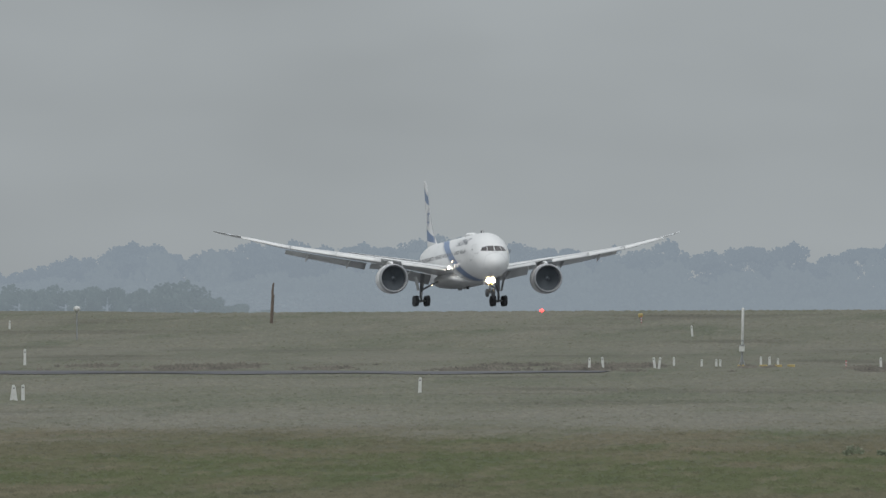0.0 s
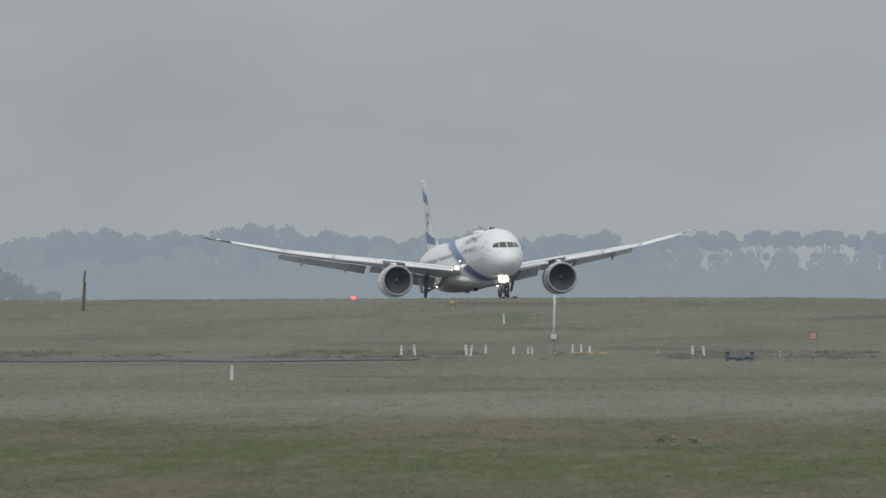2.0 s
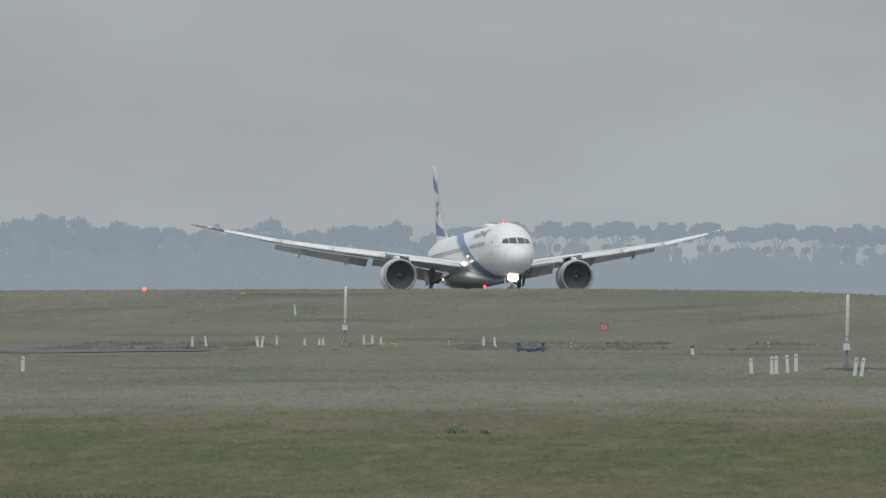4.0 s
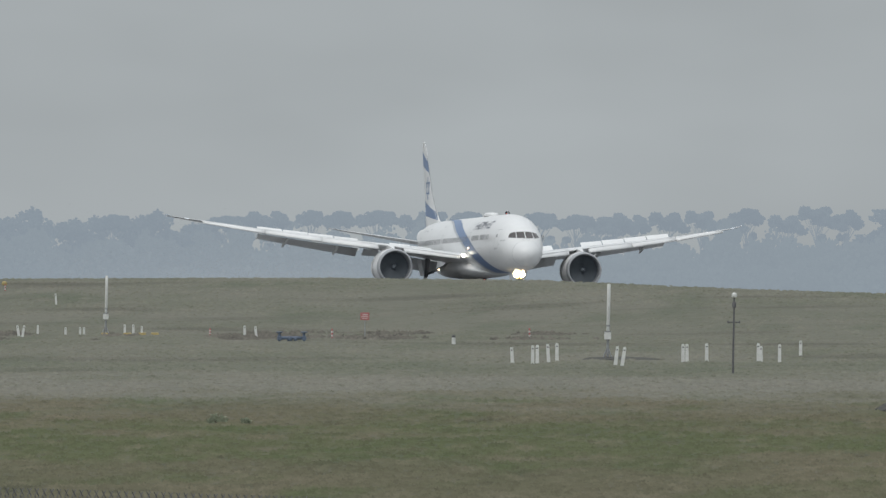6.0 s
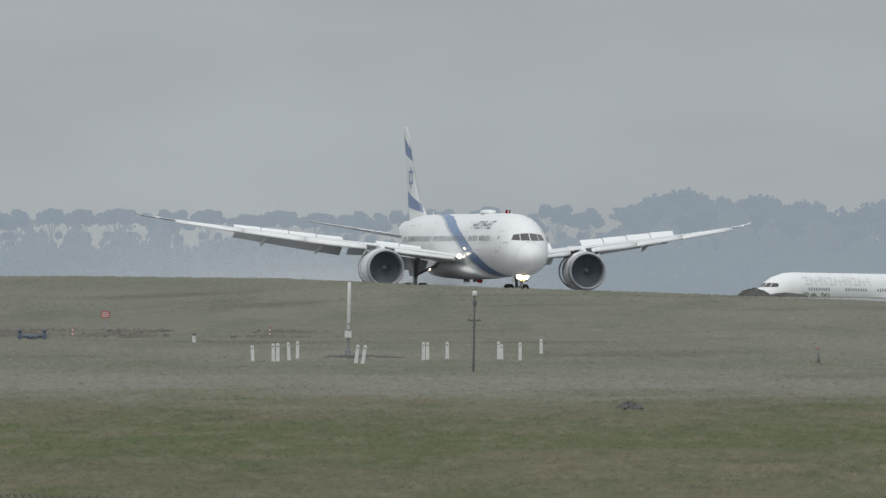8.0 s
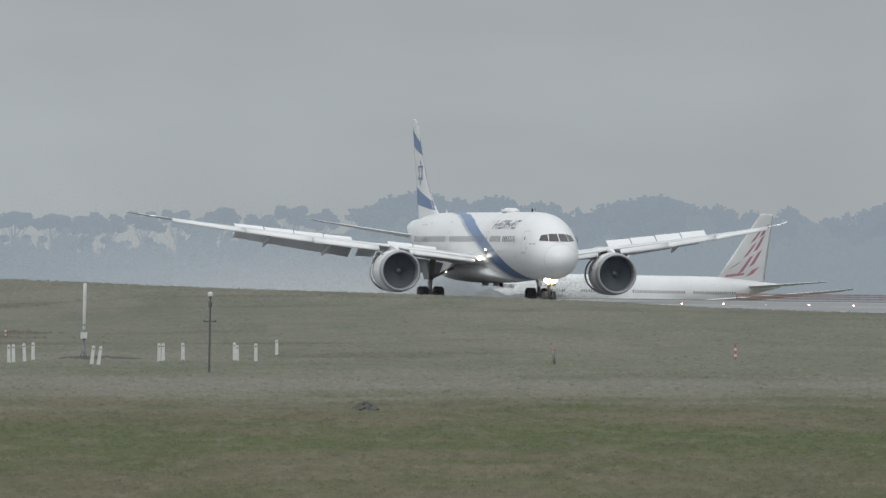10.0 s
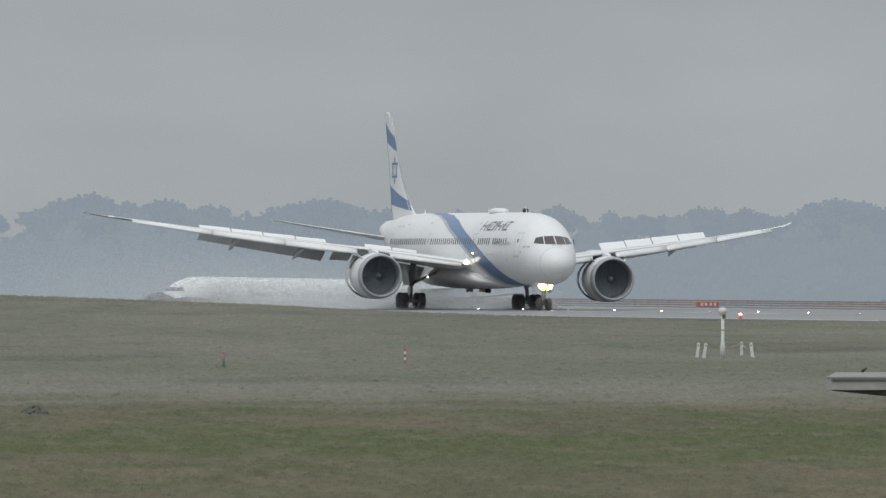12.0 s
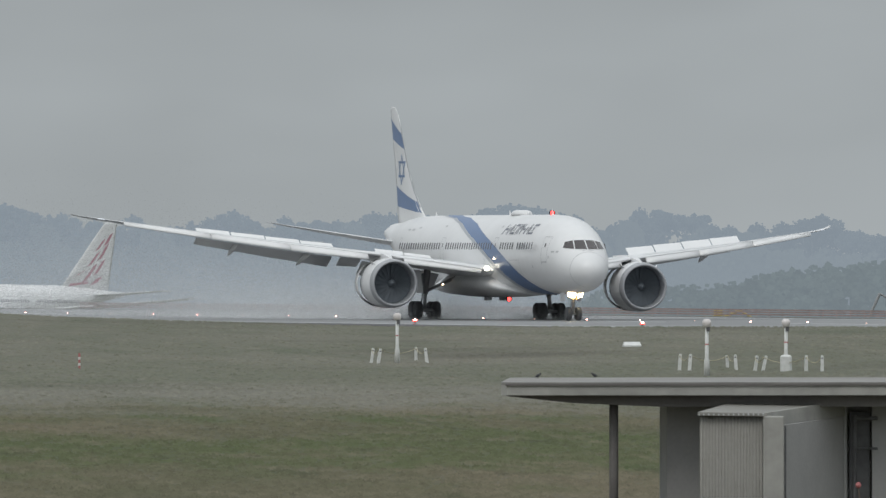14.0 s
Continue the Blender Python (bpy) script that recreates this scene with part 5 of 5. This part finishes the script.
    part("bloom", turned([(0.015, 0.98), (0.04, 1.0), (0.05, 1.03), (0.035, 1.07), (0.01, 1.08)], 10), SIGN_RED, flower, "dark red bloom")


build_shed()


def build_birds():
    for az, y, turn in ((3.502, 300.5, 20), (3.685, 301.8, 200)):
        bird = thing("bird", "small dark bird perched on shed roof", "bird", pose(y * math.tan(radians(az)), y, 2.705, 0, 0, turn), "roof birds")
        part("body", moved(loft([ring(r, h, 10) for r, h in ((0.004, -0.055), (0.022, -0.03), (0.028, 0.0), (0.02, 0.03), (0.008, 0.045))]), pose(0, 0, 0.045, 0, 65, 0)), BIRD, bird, smooth_shade=True)
        part("head", moved(turned([(0.004, -0.018), (0.015, -0.008), (0.016, 0.005), (0.006, 0.017)], 10), pose(0.045, 0, 0.075)), BIRD, bird, smooth_shade=True)
        part("beak", rod((0.058, 0, 0.075), (0.078, 0, 0.072), 0.004, 0.001, 5), BIRD, bird)
        part("tail", plate([(-0.05, -0.008, 0.03), (-0.05, 0.008, 0.03), (-0.1, 0.012, 0.02), (-0.1, -0.012, 0.02)], 0.004), BIRD, bird)
        for k in (-1, 1):
            part("leg", rod((0, k * 0.01, 0), (0, k * 0.01, 0.03), 0.003, sides=5), BIRD, bird)


build_birds()


# ---- boundary fence ----
def build_fence():
    fence = thing("wire_fence", "grey chain-link fence with open top edge", "fence")
    def top(x):
        return 2.40 - 0.030 * max(0.0, x + 7.63)
    y = 178.3
    for x in np.arange(-24, 12, 3.0):
        part("fence_post", rod((x, y + 0.05, 0), (x, y + 0.05, top(x) - 0.12), 0.03), GALV, fence)
    verts, faces = [], []
    pitch = 0.075
    n = int(16 / pitch)
    for i in range(n):
        x0 = -16 + i * pitch
        for flip in (0, 1):
            pts = []
            for j in range(15):
                z = top(x0) - j * pitch
                pts.append((x0 + pitch * 0.5 * ((j + flip) % 2), z))
            for (xa, za), (xb, zb) in zip(pts, pts[1:]):
                b = len(verts)
                verts += [(xa - 0.006, y, za), (xa + 0.006, y - 0.006, za), (xb + 0.006, y - 0.006, zb), (xb - 0.006, y, zb)]
                faces.append((b, b + 1, b + 2, b + 3))
    tagged(part("wire_mesh", (verts, faces), IRON, fence, "woven dark wire"), kind="stuff")
    part("lower_panel", join(rod((-24, y, 1.2), (12, y, 1.1), 0.008), rod((-24, y, 0.1), (12, y, 0.1), 0.008)), IRON, fence)


build_fence()


# ---- works beyond the runway ----
def build_works():
    fence = thing("safety_barrier", "red plastic mesh barrier beyond runway", "barrier")
    a = [on_runway(s, 50) for s in np.arange(-180, 134, 4.0)]
    for (x, y), (x2, y2) in zip(a, a[1:]):
        z = float(ground_height(x, y))
        part("picket", rod((x, y, z - 0.1), (x, y, z + 0.62), 0.03), BARRIER, fence)
        part("mesh_panel", join(*[plate([(x, y, z + h + 0.12), (x2, y2, z + h + 0.12), (x2, y2 + 0.03, z + h + 0.12), (x, y + 0.03, z + h + 0.12)], 0.12) for h in (0.1, 0.3, 0.48)]), BARRIER, fence)
    board = thing("runway_sign", "low red runway sign with pale writing bars", "sign")
    board.matrix_world = pose(79.0, 1508.0, 0)
    b = part("panel", block(-0.95, 0.95, -0.1, 0.1, 0.12, 0.55, 0.03), SIGN_RED, board)
    for dx in (-0.6, -0.25, 0.15, 0.5):
        part("writing_bar", block(dx, dx + 0.22, -0.12, -0.101, 0.22, 0.45), SIGN_WHITE, b, "pale writing bar")
    for dx in (-0.7, 0.7):
        part("leg", block(dx - 0.04, dx + 0.04, -0.05, 0.05, -0.05, 0.12), GALV, board)
    for x, y, lift in ((118.0, 1660.0, 0.0), (134.0, 1695.0, 3.0)):
        dig = thing("excavator", "small grey excavator with raised boom beyond runway" if lift else "small yellow excavator working beyond runway", "excavator", pose(x, y, float(ground_height(x, y))))
        for s in (-1, 1):
            part("track", block(-1.4, 1.4, s * 1.0 - 0.25, s * 1.0 + 0.25, 0, 0.7, 0.15), IRON, dig)
        paint = GALV if lift else YELLOW
        body = part("body", block(-1.3, 1.0, -1.0, 1.0, 0.7, 1.6, 0.15), paint, dig)
        part("cab", block(0.1, 0.9, -0.9, 0.0, 1.6, 2.2, 0.1), paint, body)
        part("boom", join(rod((0.9, 0.3, 1.4), (2.6, 0.3, 2.1 + lift), 0.14), rod((2.6, 0.3, 2.1 + lift), (4.0, 0.3, 1.3 + lift), 0.1)), paint, dig)
        part("bucket", block(3.7, 4.3, -0.1, 0.7, 0.7 + lift, 1.3 + lift, 0.1), IRON, dig)
    d = 2900.0
    x, y = d * math.sin(radians(1.219)), d * math.cos(radians(1.219))
    mast = thing("light_mast", "tall thin lamp mast with crossbar in the haze", "mast", pose(x, y, float(ground_height(x, y))))
    # the mast shares the far bark's haze emission
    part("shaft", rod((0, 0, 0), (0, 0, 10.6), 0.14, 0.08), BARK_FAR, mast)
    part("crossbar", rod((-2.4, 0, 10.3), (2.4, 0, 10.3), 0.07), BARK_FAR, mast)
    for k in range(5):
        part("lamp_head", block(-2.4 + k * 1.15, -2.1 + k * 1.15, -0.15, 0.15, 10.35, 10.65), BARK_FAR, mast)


# orange-red mesh, greyed because the haze is put into its colour
BARRIER = material("haze_muted_barrier_mesh", (0.34, 0.25, 0.24), 0.7, spread=0.2, scale=1)
build_works()


# ---- trees ----
def leaf_cloud(centres, per, size, rnd):
    verts, faces = [], []
    for c, rx, rz in centres:
        for _ in range(per):
            while True:
                p = Vector((rnd.uniform(-1, 1), rnd.uniform(-1, 1), rnd.uniform(-1, 1)))
                if 0.2 < p.length < 1:
                    break
            q = Vector(c) + Vector((p.x * rx, p.y * rx, p.z * rz))
            s = size * rnd.uniform(0.6, 1.4)
            b = len(verts)
            t, tip = rnd.uniform(0, 6.283), rnd.uniform(-0.25, 0.35)
            for k in range(4):
                dx, dz = s * math.cos(t + k * 1.571) * rnd.uniform(0.6, 1.2), 0.75 * s * math.sin(t + k * 1.571) * rnd.uniform(0.6, 1.2)
                verts.append((q.x + dx, q.y + tip * dz + rnd.uniform(-0.2, 0.2) * dx, q.z + dz))
            faces.append((b, b + 1, b + 2, b + 3))
    return verts, faces


def build_tree(kind, seed, leaf, bark):
    """A tree of unit scale about 20 m tall: pine with a flat top, broad gum, or low bush."""
    rnd = random.Random(seed)
    tree = thing("tree", {"pine": "tall flat-topped pine, grey in the haze", "gum": "broad spreading tree, grey in the haze", "bush": "low dense bushy tree, grey-green"}[kind], "tree", group="distant trees")
    geos, centres = [], []
    if kind == "bush":
        for _ in range(16):
            a, r = rnd.uniform(0, 6.283), 6.0 * math.sqrt(rnd.random())
            centres.append(((r * math.cos(a), r * math.sin(a), rnd.uniform(2, 8.5) * (1.1 - r / 11)), rnd.uniform(2.0, 3.2), rnd.uniform(1.6, 2.6)))
        geos.append(rod((0, 0, -0.5), (0, 0, 5), 0.4, 0.2, 7))
        for c, _, _ in centres[:6]:
            geos.append(rod((0, 0, 1), c, 0.15, 0.05, 5))
        per, size = 130, 0.42
    else:
        h = 20.0
        trunk_top = 13.5 if kind == "pine" else 9.0
        lean = rnd.uniform(-0.8, 0.8)
        geos.append(rod((0, 0, -0.5), (lean, 0, trunk_top), 0.42, 0.2, 7))
        for _ in range(15 if kind == "pine" else 20):
            a = rnd.uniform(0, 6.283)
            if kind == "pine":
                r = 4.6 * math.sqrt(rnd.random())
                z = h - 1.6 - 0.09 * r * r + rnd.uniform(-1.6, 0.4)
                rad = (rnd.uniform(1.2, 2.1), rnd.uniform(0.6, 1.0))
            else:
                r = 5.2 * math.sqrt(rnd.random())
                z = rnd.uniform(7.5, h - 1.5) - 0.05 * r * r
                rad = (rnd.uniform(1.6, 2.8), rnd.uniform(1.2, 2.0))
            c = (lean + r * math.cos(a), r * math.sin(a), z)
            centres.append((c, *rad))
            geos.append(rod((lean * 0.8, 0, trunk_top * rnd.uniform(0.7, 1.0)), c, 0.13, 0.05, 5))
        if kind == "pine":
            for _ in range(3):
                centres.append(((rnd.uniform(-3, 3), rnd.uniform(-2, 2), rnd.uniform(9, 14)), 1.2, 0.7))
        per, size = 130, 0.36
    part("trunk", join(*geos), bark, tree)
    part("crown", leaf_cloud(centres, per, size, rnd), leaf, tree)
    return tree


def thicket(seed):
    rnd = random.Random(seed)
    centres = []
    for _ in range(15):
        a, r = rnd.uniform(0, 6.283), 6.0 * math.sqrt(rnd.random())
        centres.append(((r * math.cos(a), r * math.sin(a), rnd.uniform(1.5, 8.3) * (1.1 - r / 12)), rnd.uniform(2.2, 3.2), rnd.uniform(1.8, 2.6)))
    return leaf_cloud(centres, 90, 0.5, rnd)


# the skyline: degrees to the right of north, and height over eye level
TOP_AZ = (-6.0, -4.1, -3.95, -3.9, -3.81, -3.66, -3.5, -3.37, -3.01, -2.84, -2.64, -2.5, -2.28, -2.13, -1.98, -1.88, -1.77, -1.57, -1.47, -1.19, -0.99, -0.73, -0.52, -0.26, -0.05, 0.14, 0.29,
          0.45, 0.62, 0.69, 0.76, 0.795, 0.84, 0.905, 1.05, 1.2, 1.35, 1.45, 1.51, 1.6, 1.74, 1.9, 2.13, 2.3, 2.38, 2.52, 2.72, 2.87, 3.1, 3.41, 3.59, 3.68, 3.79, 3.92, 4.01, 4.07, 4.16, 4.39, 4.54, 6.0)
TOP_UP = (30, 37, 41, 54, 59, 84, 74, 81, 79, 74, 98, 74, 71, 86, 84, 60, 74, 77, 66, 81, 84, 82, 81, 79, 78, 79, 84,
          90, 96, 80, 84, 50, 80, 115, 110, 103, 92, 94, 60, 95, 100, 88, 81, 88, 78, 91, 79, 91, 84, 102, 85, 67, 95, 97, 87, 57, 74, 82, 47, 42)


def build_woods():
    rnd = random.Random(11)
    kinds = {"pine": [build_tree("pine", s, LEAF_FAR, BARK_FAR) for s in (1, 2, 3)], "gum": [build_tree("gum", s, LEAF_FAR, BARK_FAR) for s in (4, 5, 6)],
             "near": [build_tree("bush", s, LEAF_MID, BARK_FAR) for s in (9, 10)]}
    used = set()

    def stand(tree, x, y, h, wide, unit):
        z = float(ground_height(x, y))
        m = pose(x, y, z, 0, 0, rnd.uniform(-28, 28)) @ Matrix.Diagonal((wide / tree.scale.x, wide / tree.scale.y, h / unit / tree.scale.z, 1))
        if tree.name in used:
            copy_thing(tree, m)
        else:
            used.add(tree.name)
            tree.matrix_basis = m

    # skyline: az in degrees, height of the tops over eye level from the profile
    az = -5.2
    while az < 5.4:
        dist = rnd.uniform(3900, 4300)
        dense = 0.87 < az < 1.42 or 1.56 < az < 1.92 or 3.3 < az < 3.58
        up = float(np.interp(az, TOP_AZ, TOP_UP)) * rnd.choice((1.0, 0.98, 0.96) if dense else (1.0, 0.98, 0.95, 0.9, 0.8))
        x, y = dist * math.sin(radians(az)), dist * math.cos(radians(az))
        h = EYE + up * dist / 31380 - float(ground_height(x, y))
        pines = -1.3 < az < 0.7
        tree = rnd.choice(kinds["pine"] if rnd.random() < (0.85 if pines else 0.0 if dense else 0.2) else kinds["gum"])
        stand(tree, x, y, h, rnd.uniform(0.7, 1.05) * (0.95 if pines else 1.45 if dense else 1.15), 20.0)
        az += rnd.uniform(0.05, 0.11) * (1.15 if pines else 0.5 if dense else 0.75)
    # the body of the wood below the skyline, too dense to count
    low = []
    for row, (dist, share) in enumerate(((3800, 0.76), (3500, 0.36), (3200, 0.12))):
        az = -5.4
        while az < 5.6:
            d = dist + rnd.uniform(-90, 90)
            up = float(np.interp(az, TOP_AZ, TOP_UP)) * share * rnd.uniform(0.7, 1.1) - (4 if row == 2 else 0)
            x, y = d * math.sin(radians(az)), d * math.cos(radians(az))
            h = EYE + up * d / 31380 - float(ground_height(x, y))
            low.append((rnd.choice((0, 1, 2)), x, y, float(ground_height(x, y)), rnd.uniform(0.9, 1.3), h / 9.5, rnd.uniform(-0.5, 0.5)))
            az += rnd.uniform(0.10, 0.19)
    shapes = [thicket(seed) for seed in (21, 22, 23)]
    geos = []
    for kind, x, y, z, wide, high, turn in low:
        v, f = shapes[kind]
        c, s = math.cos(turn) * wide, math.sin(turn) * wide
        geos.append(([(x + c * p[0] - s * p[1], y + s * p[0] + c * p[1], z + p[2] * high) for p in v], f))
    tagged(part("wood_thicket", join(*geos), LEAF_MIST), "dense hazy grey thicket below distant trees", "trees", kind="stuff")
    # darker bushes nearer by at both ends
    for lo, hi, dist, up in ((-4.9, -3.25, 2990, -12), (3.95, 5.4, 2500, -26), (3.45, 3.95, 2300, -66)):
        az = lo
        while az < hi:
            d = dist + rnd.uniform(-40, 40)
            edge = min(1.0, (hi - az) / 0.35 + 0.2) if lo < -4 else min(1.0, (az - lo) / 0.4 + 0.35)
            x, y = d * math.sin(radians(az)), d * math.cos(radians(az))
            base = float(ground_height(x, y))
            h = (EYE + up * d / 31380 - base) * edge * rnd.uniform(0.8, 1.08)
            stand(rnd.choice(kinds["near"]), x, y, max(1.2, h), max(0.35, h / 7.5) * rnd.uniform(0.9, 1.3), 6.8)
            az += rnd.uniform(0.05, 0.1)


build_woods()


# ---- grass tufts ----
def build_tufts():
    rng = np.random.default_rng(4)
    for name, label, lo, hi, count, tall, left, right, blades in (
            ("grass_tufts", "short tufts of green and dry grass", 318, 600, 72000, 0.066, -4.6, 5.0, BLADES),
            ("field_grass", "mown grey-green grass of the open airfield", 600, 1180, 52000, 0.066, -4.6, 5.0, BLADES),
            ("dry_grass", "dry grass fringe along low crest", 1180, 1520, 22000, 0.085, -4.6, 2.2, BLADES),
            ("brown_weeds", "brown weeds along old service track", 935, 1015, 9000, 0.16, -4.5, -0.1, WEED)):
        d = 1.0 / rng.uniform(1 / hi, 1 / lo, count)
        a = np.radians(rng.uniform(left, right, count))
        x, y = d * np.sin(a), d * np.cos(a)
        side = (x - RX0) * RS[0] + (y - RY0) * RS[1]
        keep = (side < -38) & ~((x < -34) & (y > 905) & (y < 945)) & ~((x > 17) & (y < 320))
        if name == "brown_weeds":
            keep &= np.sin(x * 0.31 + 1.0) + np.sin(x * 0.83) + 0.9 * np.sin(y * 0.11 + x * 0.2) + rng.normal(0, 0.4, count) > 0.9
        x, y = x[keep], y[keep]
        z = ground_height(x, y)
        n = len(x)
        h = tall * rng.uniform(0.4, 1.4, n)
        w = tall * rng.uniform(1.0, 3.2, n)
        lean = tall * rng.uniform(-0.5, 0.5, n)
        shape = ((-0.5, -1.5, -0.1), (0.5, -1.5, -0.1), (0.58, -0.1, 0.72), (0.34, -0.6, 0.42), (0.08, 0.1, 1.0), (-0.22, -0.5, 0.46), (-0.55, 0.0, 0.8))
        verts = np.empty((n, len(shape), 3))
        for i, (dx, dy, dz) in enumerate(shape):
            verts[:, i, 0] = x + (dx + rng.uniform(-0.12, 0.12, n)) * w + (lean if dz > 0 else 0)
            verts[:, i, 1] = y + dy * h * rng.uniform(0.8, 1.2, n)
            verts[:, i, 2] = z + dz * h * rng.uniform(0.8, 1.2, n)
        faces = np.arange(n * len(shape)).reshape(n, len(shape))
        ob = part(name, (verts.reshape(-1, 3).tolist(), faces.tolist()), blades)
        tagged(ob, label, "grass", kind="stuff")


WEED = material("brown_weeds", (0.095, 0.09, 0.078), 1.0, spread=0.25, scale=0.4, second=(0.15, 0.138, 0.118))
build_tufts()


# ---- spray behind the wheels ----
def build_spray():
    rng = np.random.default_rng(9)
    n, m = 420000, 24000
    y = -8 - 165 * rng.random(n) ** 1.35
    x = rng.normal(0, 1, n) * (4.5 + 0.05 * -y)
    z = np.abs(rng.normal(0, 1, n)) * (0.9 + 0.02 * -y)
    y = np.concatenate([y, -9 + 13 * rng.random(m)])
    x = np.concatenate([x, rng.choice((-4.9, 4.9), m) + rng.normal(0, 1.3, m)])
    z = np.concatenate([z, np.abs(rng.normal(0, 0.35, m))])
    s = rng.uniform(0.018, 0.042, n + m)
    z = np.maximum(z, 0.1)
    turn = rng.uniform(0, 6.283, n + m)
    verts = np.empty((n + m, 3, 3))
    for k in range(3):
        verts[:, k, 0] = x + s * np.cos(turn + k * 2.094)
        verts[:, k, 1] = y + s * rng.uniform(-0.8, 0.8, n + m)
        verts[:, k, 2] = z + s * np.sin(turn + k * 2.094)
    faces = np.arange((n + m) * 3).reshape(-1, 3)
    ob = part("water_spray", (verts.reshape(-1, 3).tolist(), faces.tolist()), SPRAY)
    return tagged(ob, "pale fine water spray thrown up behind wheels", "spray", kind="stuff")


SPRAY_CLOUD = build_spray()


# ---- what moves ----
ROLL_OUT = [
    (0, -738.2, 2.18, 2.02, 0.00),
    (0.5, -701.3, 1.74, 2.15, -0.20),
    (1, -664.5, 1.27, 2.55, -0.40),
    (1.5, -627.9, 0.84, 2.85, -0.90),
    (2, -591.3, 0.47, 2.92, -1.10),
    (4.5, -414.4, 0.00, 2.00, 0.90),
    (5, -380.1, 0.00, 1.40, 1.20),
    (5.5, -347.0, 0.00, 1.20, 1.10),
    (6, -314.5, 0.00, 1.05, 1.00),
    (6.5, -283.0, 0.00, 0.80, 0.80),
    (7, -251.6, 0.00, 0.60, 0.80),
    (7.5, -220.6, 0.00, 0.35, 0.80),
    (8, -189.5, 0.00, 0.10, 0.80),
    (8.5, -159.1, 0.00, 0.00, 0.80),
    (11, -9.2, 0.00, 0.00, 0.80),
    (11.5, 19.5, 0.00, 0.00, 0.80),
    (12, 48.2, 0.00, 0.00, 0.80),
    (12.5, 76.1, 0.00, 0.00, 0.80),
    (13, 103.8, 0.00, 0.00, 0.80),
    (13.5, 130.5, 0.00, 0.00, 0.80),
    (14, 157.5, 0.00, 0.00, 0.80),
]


# the nose swings in line after touchdown: seconds, degrees
YAW_AT = (0, 2, 3, 4.5, 5, 5.5, 6, 6.5, 7, 8.5, 11, 12, 14)
YAW = (-0.37, 0, -0.6, -1.35, -1.25, -1.1, -0.65, -0.33, 0, 0, 0.12, 0.08, -0.1)


# upward bend of the wings: seconds, degrees
FLEX = ((0, 3.6), (1.5, 3.6), (2.0, 3.4), (4.5, 2.5), (5.0, 1.8), (5.5, 1.1), (6.5, 0.5), (8.0, 0), (14, 0))


def motions():
    heading = math.degrees(PSI)
    rows, body = [], AIRLINER["plane"]
    for t, s, z, pitch, bank in ROLL_OUT:
        rows.append((t, pose(RX0 + RD[0] * s, RY0 + RD[1] * s, z + 0.06, pitch, -bank, 180 + heading + float(np.interp(t, YAW_AT, YAW)))))
    walk(body, rows)
    # wings bend up in flight and settle with the weight on the wheels
    for wing, sign in AIRLINER["wing"]:
        hinge = Matrix.Translation((sign * 2.9, 0, 3.9))
        walk(wing, [(t, hinge @ pose(0, 0, 0, 0, -sign * a * 0.74, 0) @ hinge.inverted()) for t, a in FLEX])
    for wing, sign in AIRLINER["outer"]:
        hinge = Matrix.Translation((sign * 2.9, 0, 3.9))
        joint = Matrix.Translation((sign * BEND, 0, 6.2))
        walk(wing, [(t, hinge @ pose(0, 0, 0, 0, -sign * a * 0.74, 0) @ hinge.inverted() @ joint @ pose(0, 0, 0, 0, -sign * a * 0.82, 0) @ joint.inverted()) for t, a in FLEX])
    for k, (panel, hinge, axis) in enumerate(AIRLINER["spoiler"]):
        at = Matrix.Translation(hinge)
        rows = []
        for t, a in ((0, 0), (2.0, 0), (4.4, 4), (4.8, 22), (5.2, 34), (6, 36), (14, 36)):
            rows.append((t, at @ Matrix.Rotation(radians(-a), 4, axis) @ at.inverted()))
        walk(panel, rows)
    for sleeve in AIRLINER["sleeve"]:
        walk(sleeve, [(t, pose(0, -a, 0)) for t, a in ((0, 0), (5.0, 0), (6.0, 0.4), (7.0, 1.05), (14, 1.05))])
    for gear in AIRLINER["gear"]:
        walk(gear, [(t, pose(0, 0, -a)) for t, a in ((0, 0.55), (1.5, 0.55), (2.0, 0.40), (3.2, 0.1), (4.5, 0), (14, 0))])
    walk(AIRLINER["nose"], [(t, pose(0, 0, -a)) for t, a in ((0, 0.25), (6.5, 0.25), (8, 0), (14, 0))])
    # the beacons sweep round once in 1.43 seconds
    for head, place in AIRLINER["beacon"]:
        walk(head, [(i * 0.28, pose(*place, 0, 0, -13 + 360 * (i * 0.28 - 11.08) / 1.43)) for i in range(51)])
    # the spray follows the wheels once they run on the wet runway
    rows = []
    for t, s, z, pitch, bank in ROLL_OUT:
        rise = -7.0 + 7.0 * min(1.0, max(0.0, (t - 4.0) / 4.0))
        rows.append((t, pose(RX0 + RD[0] * s, RY0 + RD[1] * s, rise, 0, 0, 180 + heading)))
    walk(SPRAY_CLOUD, rows)


motions()
